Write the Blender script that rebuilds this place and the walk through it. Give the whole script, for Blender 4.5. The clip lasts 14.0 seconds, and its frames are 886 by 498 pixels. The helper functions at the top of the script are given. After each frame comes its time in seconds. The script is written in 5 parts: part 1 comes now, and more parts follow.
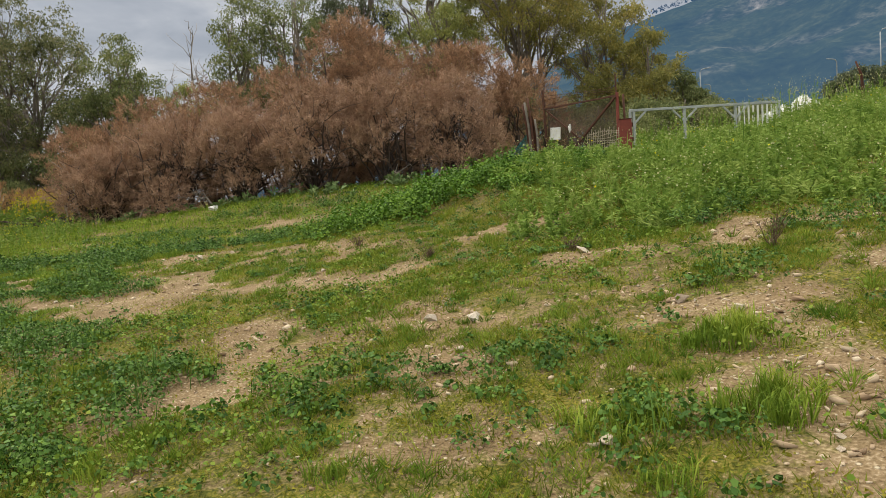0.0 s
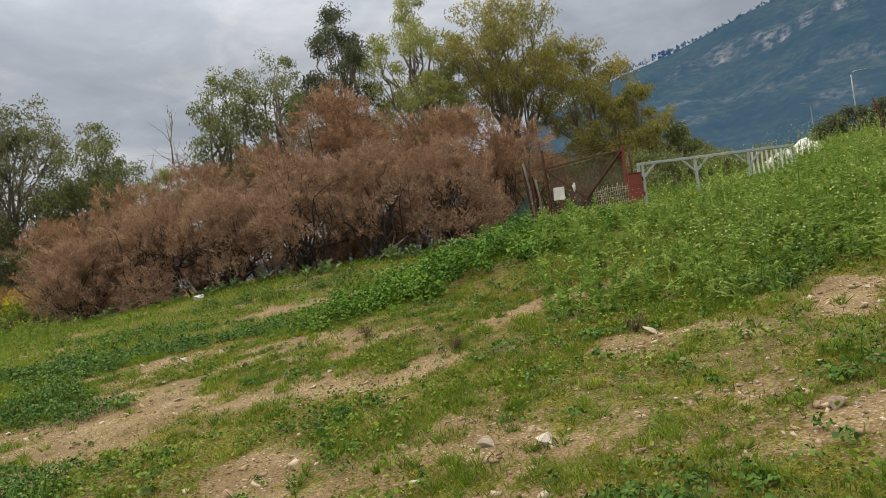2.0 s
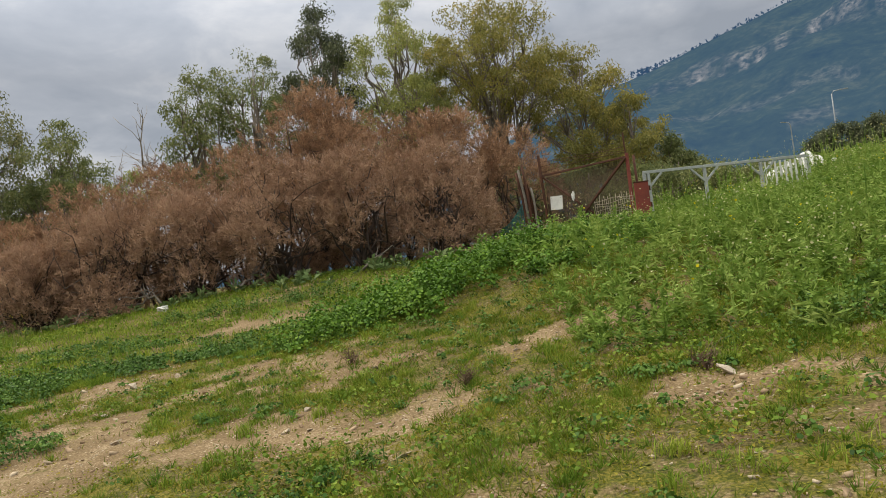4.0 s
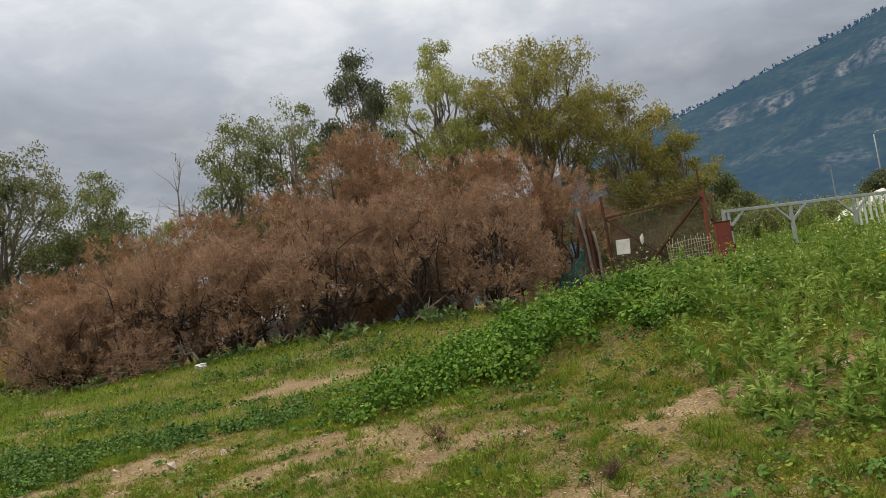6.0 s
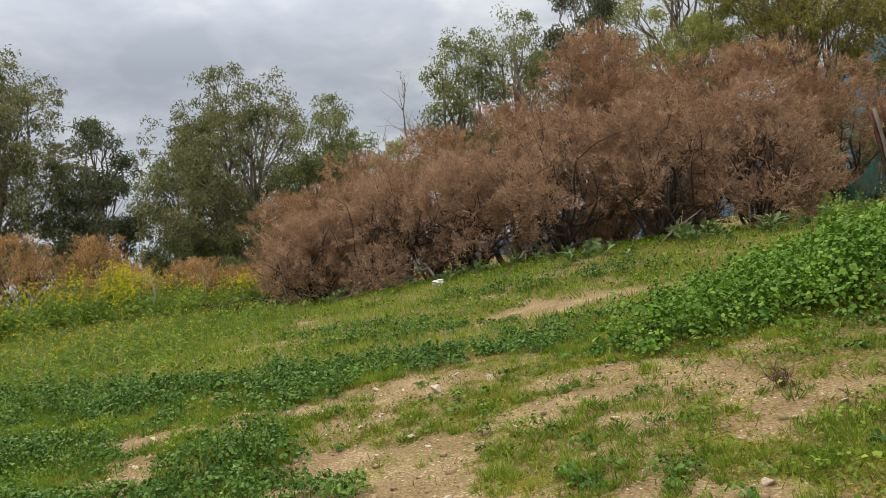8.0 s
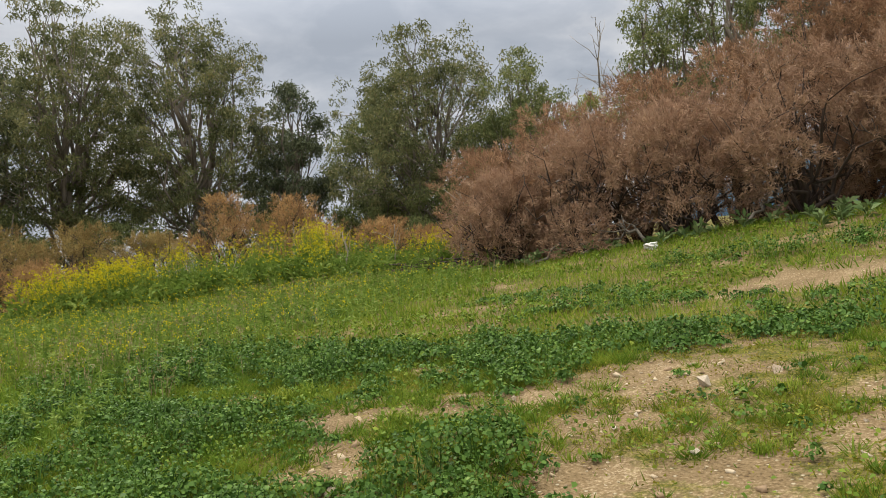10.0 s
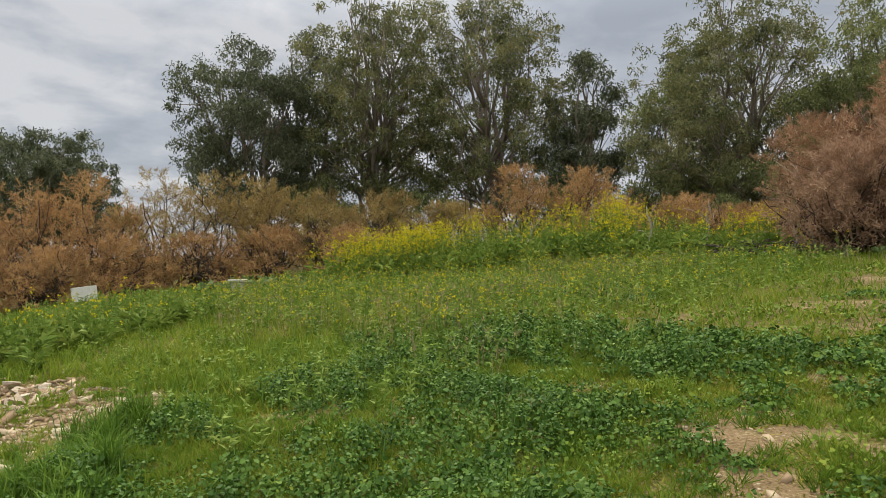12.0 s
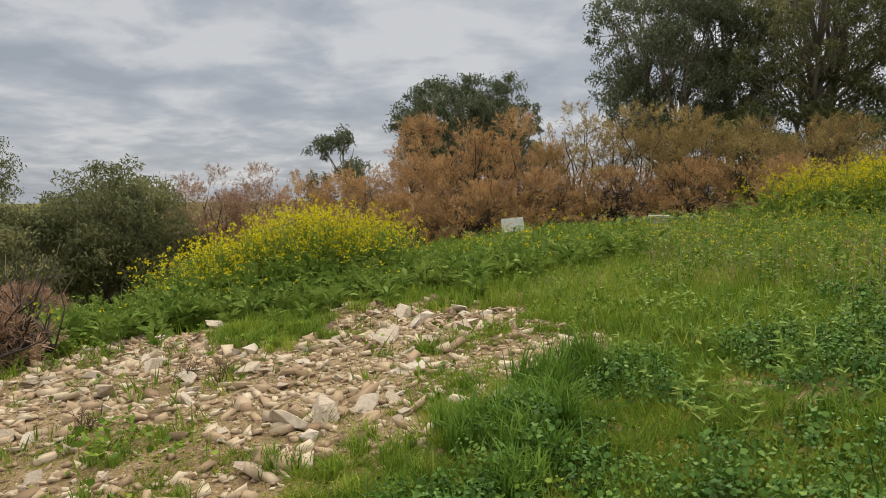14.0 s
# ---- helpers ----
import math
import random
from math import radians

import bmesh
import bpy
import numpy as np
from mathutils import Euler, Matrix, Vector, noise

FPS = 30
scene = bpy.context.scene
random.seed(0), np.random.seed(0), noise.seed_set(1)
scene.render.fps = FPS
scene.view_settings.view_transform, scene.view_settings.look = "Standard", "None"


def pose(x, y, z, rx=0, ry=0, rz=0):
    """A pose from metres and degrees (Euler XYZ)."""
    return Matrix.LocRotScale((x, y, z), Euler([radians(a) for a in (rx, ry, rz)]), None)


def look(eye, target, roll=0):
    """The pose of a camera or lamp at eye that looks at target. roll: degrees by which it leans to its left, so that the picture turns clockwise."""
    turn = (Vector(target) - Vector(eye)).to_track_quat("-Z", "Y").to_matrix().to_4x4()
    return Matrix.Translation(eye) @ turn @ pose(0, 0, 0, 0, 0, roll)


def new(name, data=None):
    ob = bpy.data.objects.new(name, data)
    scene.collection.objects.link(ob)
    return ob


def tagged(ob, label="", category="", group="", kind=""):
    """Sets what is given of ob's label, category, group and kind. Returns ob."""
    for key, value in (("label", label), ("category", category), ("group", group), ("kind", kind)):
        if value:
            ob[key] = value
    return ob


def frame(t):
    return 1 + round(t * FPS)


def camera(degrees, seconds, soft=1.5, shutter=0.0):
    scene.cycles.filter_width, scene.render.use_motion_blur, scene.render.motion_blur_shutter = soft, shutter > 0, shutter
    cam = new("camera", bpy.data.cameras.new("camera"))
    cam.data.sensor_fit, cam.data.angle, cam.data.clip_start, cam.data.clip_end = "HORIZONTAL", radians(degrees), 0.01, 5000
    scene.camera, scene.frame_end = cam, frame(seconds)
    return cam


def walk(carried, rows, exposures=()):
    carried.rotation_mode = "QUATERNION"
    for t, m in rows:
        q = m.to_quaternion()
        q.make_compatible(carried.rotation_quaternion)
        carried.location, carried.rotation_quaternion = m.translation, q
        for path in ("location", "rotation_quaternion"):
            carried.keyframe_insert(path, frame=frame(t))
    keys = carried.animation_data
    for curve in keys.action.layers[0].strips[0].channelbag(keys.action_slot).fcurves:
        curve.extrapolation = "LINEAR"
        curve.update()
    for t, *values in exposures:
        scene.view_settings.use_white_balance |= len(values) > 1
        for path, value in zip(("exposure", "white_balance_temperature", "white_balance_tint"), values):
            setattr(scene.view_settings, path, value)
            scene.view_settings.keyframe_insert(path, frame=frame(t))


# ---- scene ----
cam = camera(63.3, 14.0, soft=0.9)
METRES, EYE, TILT, LEAN, TURN = 9.5, 1.55, -3.0, 3.3, 0.0
ROWS = [
    (0.0, 0.0, 0.0, 0.0, 0.0, 0.0, -0.0),
    (0.5, -0.002, 0.0374, 0.0114, -1.15, 1.99, 1.27),
    (1.0, -0.0181, 0.0707, 0.0172, -1.21, 4.78, 4.0),
    (1.5, -0.0243, 0.1047, 0.0171, -3.56, 4.92, 3.73),
    (2.0, -0.0371, 0.1371, 0.0241, -0.68, 5.29, 3.94),
    (2.5, -0.0484, 0.1697, 0.0263, -0.86, 5.31, 4.23),
    (3.0, -0.0459, 0.2088, 0.0311, -1.6, 5.84, 2.64),
    (5.5, -0.1028, 0.3819, 0.0508, -3.77, 6.35, 4.46),
    (6.0, -0.1177, 0.4151, 0.0571, -0.12, 10.16, 3.53),
    (6.5, -0.1422, 0.4438, 0.0575, 0.31, 9.05, 3.93),
    (7.0, -0.1605, 0.4735, 0.0567, 4.92, 7.36, 3.27),
    (7.5, -0.18, 0.5021, 0.0587, 11.31, 5.58, 2.25),
    (10.0, -0.2991, 0.6377, 0.0625, 30.16, 1.91, -0.02),
    (10.5, -0.3327, 0.6508, 0.0593, 34.48, 1.22, -0.14),
    (11.0, -0.3614, 0.666, 0.056, 38.45, 0.31, -0.28),
    (11.5, -0.3946, 0.6784, 0.0542, 49.45, 0.33, -3.47),
    (12.0, -0.4344, 0.6835, 0.0489, 51.51, -0.38, -3.48),
    (12.5, -0.4702, 0.6926, 0.0419, 53.91, -2.49, -4.19),
    (13.0, -0.502, 0.6852, 0.0383, 62.54, -4.13, -4.46),
    (13.5, -0.5279, 0.681, 0.0351, 70.42, -6.44, -3.37),
    (14.0, -0.5529, 0.6879, 0.0334, 83.07, -7.19, -3.04),
]
walk(cam, [(t, pose(0, 0, EYE, TILT, LEAN, TURN) @ pose(METRES * x, METRES * y, METRES * z, 90 + pitch, roll, yaw)) for t, x, y, z, yaw, pitch, roll in ROWS],
     [(0.0, 0.02), (0.5, -0.06), (1.0, -0.24), (1.5, -0.15), (2.0, -0.12), (3.0, -0.1), (5.5, -0.16), (6.0, -0.26), (6.5, -0.13), (7.0, 0.08), (10.0, 0.1), (11.0, 0.08), (12.0, 0.02), (12.5, 0.13), (13.0, 0.1), (13.5, 0.02), (14.0, -0.1)])

# ---- world, sun ----
world = bpy.data.worlds.new("overcast_sky")
scene.world = world
world.use_nodes = True
wn, wl = world.node_tree.nodes, world.node_tree.links
wn.clear()


def wnode(kind, **props):
    n = wn.new(kind)
    for k, v in props.items():
        if k == "op":
            n.operation = v
        else:
            n.inputs[k].default_value = v
    return n


SUN_EL, SUN_AZ = 48.0, -60.0
w_sky = wn.new("ShaderNodeTexSky")
w_sky.sky_type = "NISHITA"
w_sky.sun_disc = False
w_sky.sun_elevation = radians(SUN_EL)
w_sky.sun_rotation = radians(SUN_AZ)
w_scale = wn.new("ShaderNodeVectorMath")
w_scale.operation = "SCALE"
w_scale.inputs["Scale"].default_value = 0.10
wl.new(w_sky.outputs["Color"], w_scale.inputs[0])
w_co = wn.new("ShaderNodeTexCoord")
w_sep = wn.new("ShaderNodeSeparateXYZ")
wl.new(w_co.outputs["Generated"], w_sep.inputs[0])
w_up = wnode("ShaderNodeMath", op="MAXIMUM")
w_up.inputs[1].default_value = 0.0
wl.new(w_sep.outputs["Z"], w_up.inputs[0])
w_den = wnode("ShaderNodeMath", op="ADD")
w_den.inputs[1].default_value = 0.16
wl.new(w_up.outputs[0], w_den.inputs[0])
w_px = wnode("ShaderNodeMath", op="DIVIDE")
w_py = wnode("ShaderNodeMath", op="DIVIDE")
wl.new(w_sep.outputs["X"], w_px.inputs[0])
wl.new(w_sep.outputs["Y"], w_py.inputs[0])
wl.new(w_den.outputs[0], w_px.inputs[1])
wl.new(w_den.outputs[0], w_py.inputs[1])
w_com = wn.new("ShaderNodeCombineXYZ")
wl.new(w_px.outputs[0], w_com.inputs[0])
wl.new(w_py.outputs[0], w_com.inputs[1])
w_n1 = wnode("ShaderNodeTexNoise", Scale=0.9, Detail=8.0, Roughness=0.52, Distortion=0.5)
w_n2 = wnode("ShaderNodeTexNoise", Scale=3.4, Detail=6.0, Roughness=0.55, Distortion=0.3)
wl.new(w_com.outputs[0], w_n1.inputs["Vector"])
wl.new(w_com.outputs[0], w_n2.inputs["Vector"])
w_mix = wnode("ShaderNodeMath", op="MULTIPLY_ADD")
w_mix.inputs[1].default_value = 0.55
wl.new(w_n2.outputs["Fac"], w_mix.inputs[0])
wl.new(w_n1.outputs["Fac"], w_mix.inputs[2])
w_ramp = wn.new("ShaderNodeValToRGB")
w_ramp.color_ramp.elements[0].position = 0.62
w_ramp.color_ramp.elements[0].color = (0.36, 0.39, 0.44, 1)
w_ramp.color_ramp.elements[1].position = 0.90
w_ramp.color_ramp.elements[1].color = (0.64, 0.645, 0.66, 1)
w_mid = w_ramp.color_ramp.elements.new(0.76)
w_mid.color = (0.455, 0.48, 0.525, 1)
wl.new(w_mix.outputs[0], w_ramp.inputs[0])
# an overcast sky is brighter towards the zenith
w_cie = wn.new("ShaderNodeMapRange")
w_cie.inputs["From Min"].default_value = 0.30
w_cie.inputs["From Max"].default_value = 1.0
w_cie.inputs["To Min"].default_value = 1.0
w_cie.inputs["To Max"].default_value = 5.2
wl.new(w_sep.outputs["Z"], w_cie.inputs["Value"])
w_cl = wn.new("ShaderNodeVectorMath")
w_cl.operation = "SCALE"
wl.new(w_ramp.outputs["Color"], w_cl.inputs[0])
wl.new(w_cie.outputs[0], w_cl.inputs["Scale"])
# added warm tint on the unseen upper sky, to warm the light below
w_warm = wn.new("ShaderNodeMix")
w_warm.data_type = "RGBA"
w_warm.inputs["A"].default_value = (1.0, 1.0, 1.0, 1)
w_warm.inputs["B"].default_value = (1.10, 1.0, 0.80, 1)
w_high = wn.new("ShaderNodeMapRange")
w_high.inputs["From Min"].default_value = 0.38
w_high.inputs["From Max"].default_value = 0.75
wl.new(w_sep.outputs["Z"], w_high.inputs["Value"])
wl.new(w_high.outputs[0], w_warm.inputs["Factor"])
w_tint = wn.new("ShaderNodeVectorMath")
w_tint.operation = "MULTIPLY"
wl.new(w_cl.outputs[0], w_tint.inputs[0])
wl.new(w_warm.outputs["Result"], w_tint.inputs[1])
w_sum = wn.new("ShaderNodeMix")
w_sum.data_type = "RGBA"
w_sum.inputs["Factor"].default_value = 0.92
wl.new(w_scale.outputs[0], w_sum.inputs["A"])
wl.new(w_tint.outputs[0], w_sum.inputs["B"])
w_bg = wn.new("ShaderNodeBackground")
w_bg.inputs["Strength"].default_value = 1.0
wl.new(w_sum.outputs["Result"], w_bg.inputs["Color"])
w_out = wn.new("ShaderNodeOutputWorld")
wl.new(w_bg.outputs[0], w_out.inputs["Surface"])

sun = new("sun", bpy.data.lights.new("sun", "SUN"))
sun.data.energy = 1.5
sun.data.angle = radians(25)
sun.data.color = (1.0, 0.94, 0.82)
sun.matrix_world = look((0, 0, 60), (60 * math.sin(radians(-SUN_AZ)) / math.tan(radians(SUN_EL)), -60 * math.cos(radians(-SUN_AZ)) / math.tan(radians(SUN_EL)), 0))

# ---- materials ----


def material(name):
    m = bpy.data.materials.new(name)
    m.use_nodes = True
    m.node_tree.nodes.clear()
    return m, m.node_tree.nodes, m.node_tree.links


def ramp_node(nodes, stops):
    r = nodes.new("ShaderNodeValToRGB")
    el = r.color_ramp.elements
    while len(el) < len(stops):
        el.new(0.5)
    for e, (p, col) in zip(el, stops):
        e.position = p
        e.color = (*col, 1)
    return r


def leaf_material(name, stops, rough=0.6, through_light=0.3, patch=0.5, patch_scale=0.8, gloss=0.12):
    """Leaves: colour by leaf, drifting over the plant, and some light passing through."""
    m, n, l = material(name)
    geo = n.new("ShaderNodeNewGeometry")
    co = n.new("ShaderNodeTexCoord")
    noi = n.new("ShaderNodeTexNoise")
    noi.inputs["Scale"].default_value = patch_scale
    noi.inputs["Detail"].default_value = 4
    l.new(co.outputs["Object"], noi.inputs["Vector"])
    mp = n.new("ShaderNodeMapRange")
    mp.inputs["From Min"].default_value = 0.3
    mp.inputs["From Max"].default_value = 0.7
    l.new(noi.outputs["Fac"], mp.inputs["Value"])
    mx = n.new("ShaderNodeMix")
    mx.inputs["Factor"].default_value = patch
    l.new(geo.outputs["Random Per Island"], mx.inputs["A"])
    l.new(mp.outputs[0], mx.inputs["B"])
    r = ramp_node(n, stops)
    l.new(mx.outputs["Result"], r.inputs[0])
    p = n.new("ShaderNodeBsdfPrincipled")
    p.inputs["Roughness"].default_value = rough
    p.inputs["Specular IOR Level"].default_value = gloss
    l.new(r.outputs[0], p.inputs["Base Color"])
    t = n.new("ShaderNodeBsdfTranslucent")
    l.new(r.outputs[0], t.inputs["Color"])
    ms = n.new("ShaderNodeMixShader")
    ms.inputs[0].default_value = through_light
    l.new(p.outputs[0], ms.inputs[1])
    l.new(t.outputs[0], ms.inputs[2])
    o = n.new("ShaderNodeOutputMaterial")
    l.new(ms.outputs[0], o.inputs["Surface"])
    return m


def rough_material(name, stops, scale=6.0, rough=0.8, metal=0.0, bump=0.3, fine=40.0, per_object=0.0, stretch=(1, 1, 1)):
    """Paint, rust, bark, stone: two scales of noise in colour and relief."""
    m, n, l = material(name)
    co = n.new("ShaderNodeTexCoord")
    mapping = n.new("ShaderNodeMapping")
    mapping.inputs["Scale"].default_value = stretch
    l.new(co.outputs["Object"], mapping.inputs["Vector"])
    a = n.new("ShaderNodeTexNoise")
    a.inputs["Scale"].default_value = scale
    a.inputs["Detail"].default_value = 6
    b = n.new("ShaderNodeTexNoise")
    b.inputs["Scale"].default_value = fine
    b.inputs["Detail"].default_value = 4
    l.new(mapping.outputs[0], a.inputs["Vector"])
    l.new(mapping.outputs[0], b.inputs["Vector"])
    mx = n.new("ShaderNodeMix")
    mx.inputs["Factor"].default_value = 0.35
    l.new(a.outputs["Fac"], mx.inputs["A"])
    l.new(b.outputs["Fac"], mx.inputs["B"])
    src = mx.outputs["Result"]
    if per_object:
        info = n.new("ShaderNodeObjectInfo")
        ad = n.new("ShaderNodeMath")
        ad.operation = "MULTIPLY_ADD"
        ad.inputs[1].default_value = per_object
        l.new(info.outputs["Random"], ad.inputs[0])
        l.new(src, ad.inputs[2])
        sb = n.new("ShaderNodeMath")
        sb.operation = "SUBTRACT"
        sb.inputs[1].default_value = per_object / 2
        l.new(ad.outputs[0], sb.inputs[0])
        src = sb.outputs[0]
    r = ramp_node(n, stops)
    l.new(src, r.inputs[0])
    bp = n.new("ShaderNodeBump")
    bp.inputs["Strength"].default_value = bump
    bp.inputs["Distance"].default_value = 0.02
    l.new(mx.outputs["Result"], bp.inputs["Height"])
    p = n.new("ShaderNodeBsdfPrincipled")
    p.inputs["Roughness"].default_value = rough
    p.inputs["Metallic"].default_value = metal
    l.new(r.outputs[0], p.inputs["Base Color"])
    l.new(bp.outputs[0], p.inputs["Normal"])
    o = n.new("ShaderNodeOutputMaterial")
    l.new(p.outputs[0], o.inputs["Surface"])
    return m


M_GRASS = leaf_material("grass_blade", [(0.0, (0.05, 0.08, 0.01)), (0.35, (0.13, 0.175, 0.018)), (0.7, (0.27, 0.29, 0.034)), (1.0, (0.52, 0.43, 0.12))], through_light=0.28, patch=0.6, patch_scale=2.4)
M_GRASS_FRESH = leaf_material("fresh_grass_blade", [(0.0, (0.045, 0.10, 0.012)), (0.4, (0.12, 0.21, 0.022)), (0.8, (0.26, 0.33, 0.042)), (1.0, (0.42, 0.38, 0.10))], through_light=0.3, patch=0.6, patch_scale=1.8)
M_MOSS = leaf_material("moss_leaf", [(0.0, (0.08, 0.105, 0.012)), (0.45, (0.22, 0.22, 0.022)), (1.0, (0.42, 0.33, 0.06))], through_light=0.15, patch=0.6, patch_scale=3.5)
M_HERB = leaf_material("small_herb_leaf", [(0.0, (0.05, 0.105, 0.013)), (0.5, (0.14, 0.225, 0.025)), (1.0, (0.30, 0.36, 0.05))], through_light=0.2, patch=0.5, patch_scale=3.0)
M_MALLOW = leaf_material("broad_leaf", [(0.0, (0.02, 0.052, 0.010)), (0.45, (0.068, 0.145, 0.025)), (0.8, (0.14, 0.245, 0.046)), (1.0, (0.29, 0.36, 0.075))], through_light=0.14, patch=0.5, patch_scale=3.2, rough=0.5, gloss=0.12)
M_TUFT = leaf_material("dark_grass_blade", [(0.0, (0.045, 0.10, 0.014)), (0.5, (0.11, 0.21, 0.024)), (1.0, (0.23, 0.34, 0.05))], through_light=0.3, patch=0.35, patch_scale=3.0)
M_NETTLE = leaf_material("nettle_leaf", [(0.0, (0.028, 0.072, 0.010)), (0.45, (0.09, 0.19, 0.02)), (1.0, (0.22, 0.35, 0.042))], through_light=0.16, patch=0.5, patch_scale=2.6, rough=0.5)
M_WEED = leaf_material("weed_leaf", [(0.0, (0.075, 0.14, 0.026)), (0.45, (0.195, 0.305, 0.052)), (1.0, (0.42, 0.50, 0.14))], through_light=0.28, patch=0.6, patch_scale=2.2)
M_MUSTARD = leaf_material("mustard_stem", [(0.0, (0.075, 0.135, 0.024)), (0.5, (0.165, 0.25, 0.042)), (1.0, (0.32, 0.38, 0.09))], through_light=0.28, patch=0.5, patch_scale=2.0)
M_MEADOW = leaf_material("meadow_grass_blade", [(0.0, (0.065, 0.125, 0.014)), (0.4, (0.16, 0.25, 0.026)), (0.8, (0.32, 0.38, 0.05)), (1.0, (0.47, 0.42, 0.11))], through_light=0.3, patch=0.6, patch_scale=1.4)
M_FLOWER = leaf_material("mustard_petal", [(0.0, (0.50, 0.42, 0.01)), (0.6, (0.66, 0.57, 0.015)), (1.0, (0.70, 0.63, 0.05))], through_light=0.3, patch=0.2)
M_THISTLE = leaf_material("thistle_leaf", [(0.0, (0.06, 0.11, 0.035)), (0.5, (0.14, 0.21, 0.075)), (1.0, (0.30, 0.36, 0.17))], through_light=0.15, patch=0.4, patch_scale=2.0)
M_DRY = leaf_material("dry_stalk", [(0.0, (0.20, 0.15, 0.08)), (0.6, (0.36, 0.29, 0.15)), (1.0, (0.46, 0.42, 0.28))], through_light=0.15, patch=0.3)
M_WHITE_FLOWER = leaf_material("pale_petal", [(0.0, (0.50, 0.50, 0.20)), (1.0, (0.65, 0.64, 0.42))], through_light=0.3, patch=0.2)
M_TAM = leaf_material("tamarisk_brown", [(0.0, (0.12, 0.072, 0.05)), (0.4, (0.31, 0.195, 0.125)), (0.75, (0.50, 0.315, 0.195)), (1.0, (0.60, 0.45, 0.33))], through_light=0.25, patch=0.7, patch_scale=2.6, rough=0.9)
M_TAM_GREY = leaf_material("tamarisk_grey", [(0.0, (0.17, 0.11, 0.08)), (0.45, (0.37, 0.24, 0.165)), (1.0, (0.58, 0.40, 0.28))], through_light=0.25, patch=0.7, patch_scale=2.6, rough=0.9)
M_TAM_GOLD = leaf_material("tamarisk_gold", [(0.0, (0.19, 0.115, 0.06)), (0.4, (0.40, 0.25, 0.125)), (0.75, (0.58, 0.375, 0.18)), (1.0, (0.50, 0.43, 0.22))], through_light=0.25, patch=0.7, patch_scale=1.7, rough=0.9)
M_TAM_OLIVE = leaf_material("tamarisk_olive", [(0.0, (0.15, 0.105, 0.05)), (0.4, (0.32, 0.235, 0.10)), (0.75, (0.47, 0.36, 0.155)), (1.0, (0.42, 0.39, 0.18))], through_light=0.25, patch=0.7, patch_scale=1.5, rough=0.9)
M_EUC = leaf_material("eucalyptus_green", [(0.0, (0.085, 0.11, 0.045)), (0.5, (0.20, 0.235, 0.095)), (0.85, (0.33, 0.335, 0.14)), (1.0, (0.44, 0.38, 0.18))], through_light=0.42, patch=0.4, patch_scale=0.5)
M_EUC_DARK = leaf_material("eucalyptus_dark", [(0.0, (0.045, 0.06, 0.036)), (0.5, (0.115, 0.138, 0.08)), (1.0, (0.25, 0.26, 0.15))], through_light=0.38, patch=0.4, patch_scale=0.5)
M_EUC_OLIVE = leaf_material("eucalyptus_olive", [(0.0, (0.14, 0.15, 0.045)), (0.5, (0.31, 0.295, 0.09)), (0.85, (0.48, 0.40, 0.12)), (1.0, (0.56, 0.42, 0.14))], through_light=0.42, patch=0.55, patch_scale=0.9)
M_EUC_DUSK = leaf_material("eucalyptus_dusky", [(0.0, (0.052, 0.068, 0.03)), (0.5, (0.175, 0.19, 0.088)), (0.85, (0.32, 0.30, 0.14)), (1.0, (0.42, 0.35, 0.16))], through_light=0.38, patch=0.55, patch_scale=0.9)
M_EUC_LIME = leaf_material("eucalyptus_lime", [(0.0, (0.18, 0.21, 0.08)), (0.5, (0.33, 0.36, 0.12)), (1.0, (0.50, 0.49, 0.16))], through_light=0.42, patch=0.4, patch_scale=0.5)
M_BARK = rough_material("grey_bark", [(0.25, (0.10, 0.08, 0.065)), (0.6, (0.24, 0.20, 0.165)), (0.85, (0.38, 0.34, 0.29))], scale=2.5, fine=18, stretch=(1, 1, 0.3), bump=0.5)
M_TWIG = rough_material("brown_twig", [(0.3, (0.045, 0.03, 0.024)), (0.75, (0.10, 0.07, 0.055))], scale=5, fine=30)
M_GREY_WOOD = rough_material("grey_dead_wood", [(0.3, (0.13, 0.11, 0.09)), (0.75, (0.27, 0.24, 0.20))], scale=5, fine=30)
M_WITHERED = rough_material("withered_stem", [(0.3, (0.10, 0.06, 0.035)), (0.75, (0.20, 0.13, 0.08))], scale=5, fine=30)
M_PALE_TWIG = rough_material("pale_dead_wood", [(0.3, (0.26, 0.22, 0.18)), (0.75, (0.48, 0.43, 0.37))], scale=5, fine=30)
M_STONE = rough_material("limestone", [(0.2, (0.27, 0.20, 0.14)), (0.45, (0.43, 0.345, 0.26)), (0.8, (0.62, 0.55, 0.46))], scale=9, fine=60, per_object=0.35, bump=0.5)
M_RUST = rough_material("rusted_steel", [(0.25, (0.035, 0.017, 0.012)), (0.5, (0.09, 0.035, 0.02)), (0.8, (0.18, 0.07, 0.035))], scale=8, fine=60, rough=0.85, metal=0.2)
M_RED = rough_material("red_primer", [(0.3, (0.13, 0.025, 0.018)), (0.7, (0.26, 0.05, 0.03))], scale=5, fine=40, rough=0.7)
M_SCREEN = rough_material("dark_screen_cloth", [(0.3, (0.05, 0.03, 0.022)), (0.7, (0.11, 0.065, 0.045))], scale=4, fine=50, rough=0.9)
M_WHITE = rough_material("weathered_white", [(0.2, (0.52, 0.51, 0.49)), (0.6, (0.74, 0.74, 0.72))], scale=7, fine=40, rough=0.6, bump=0.1)
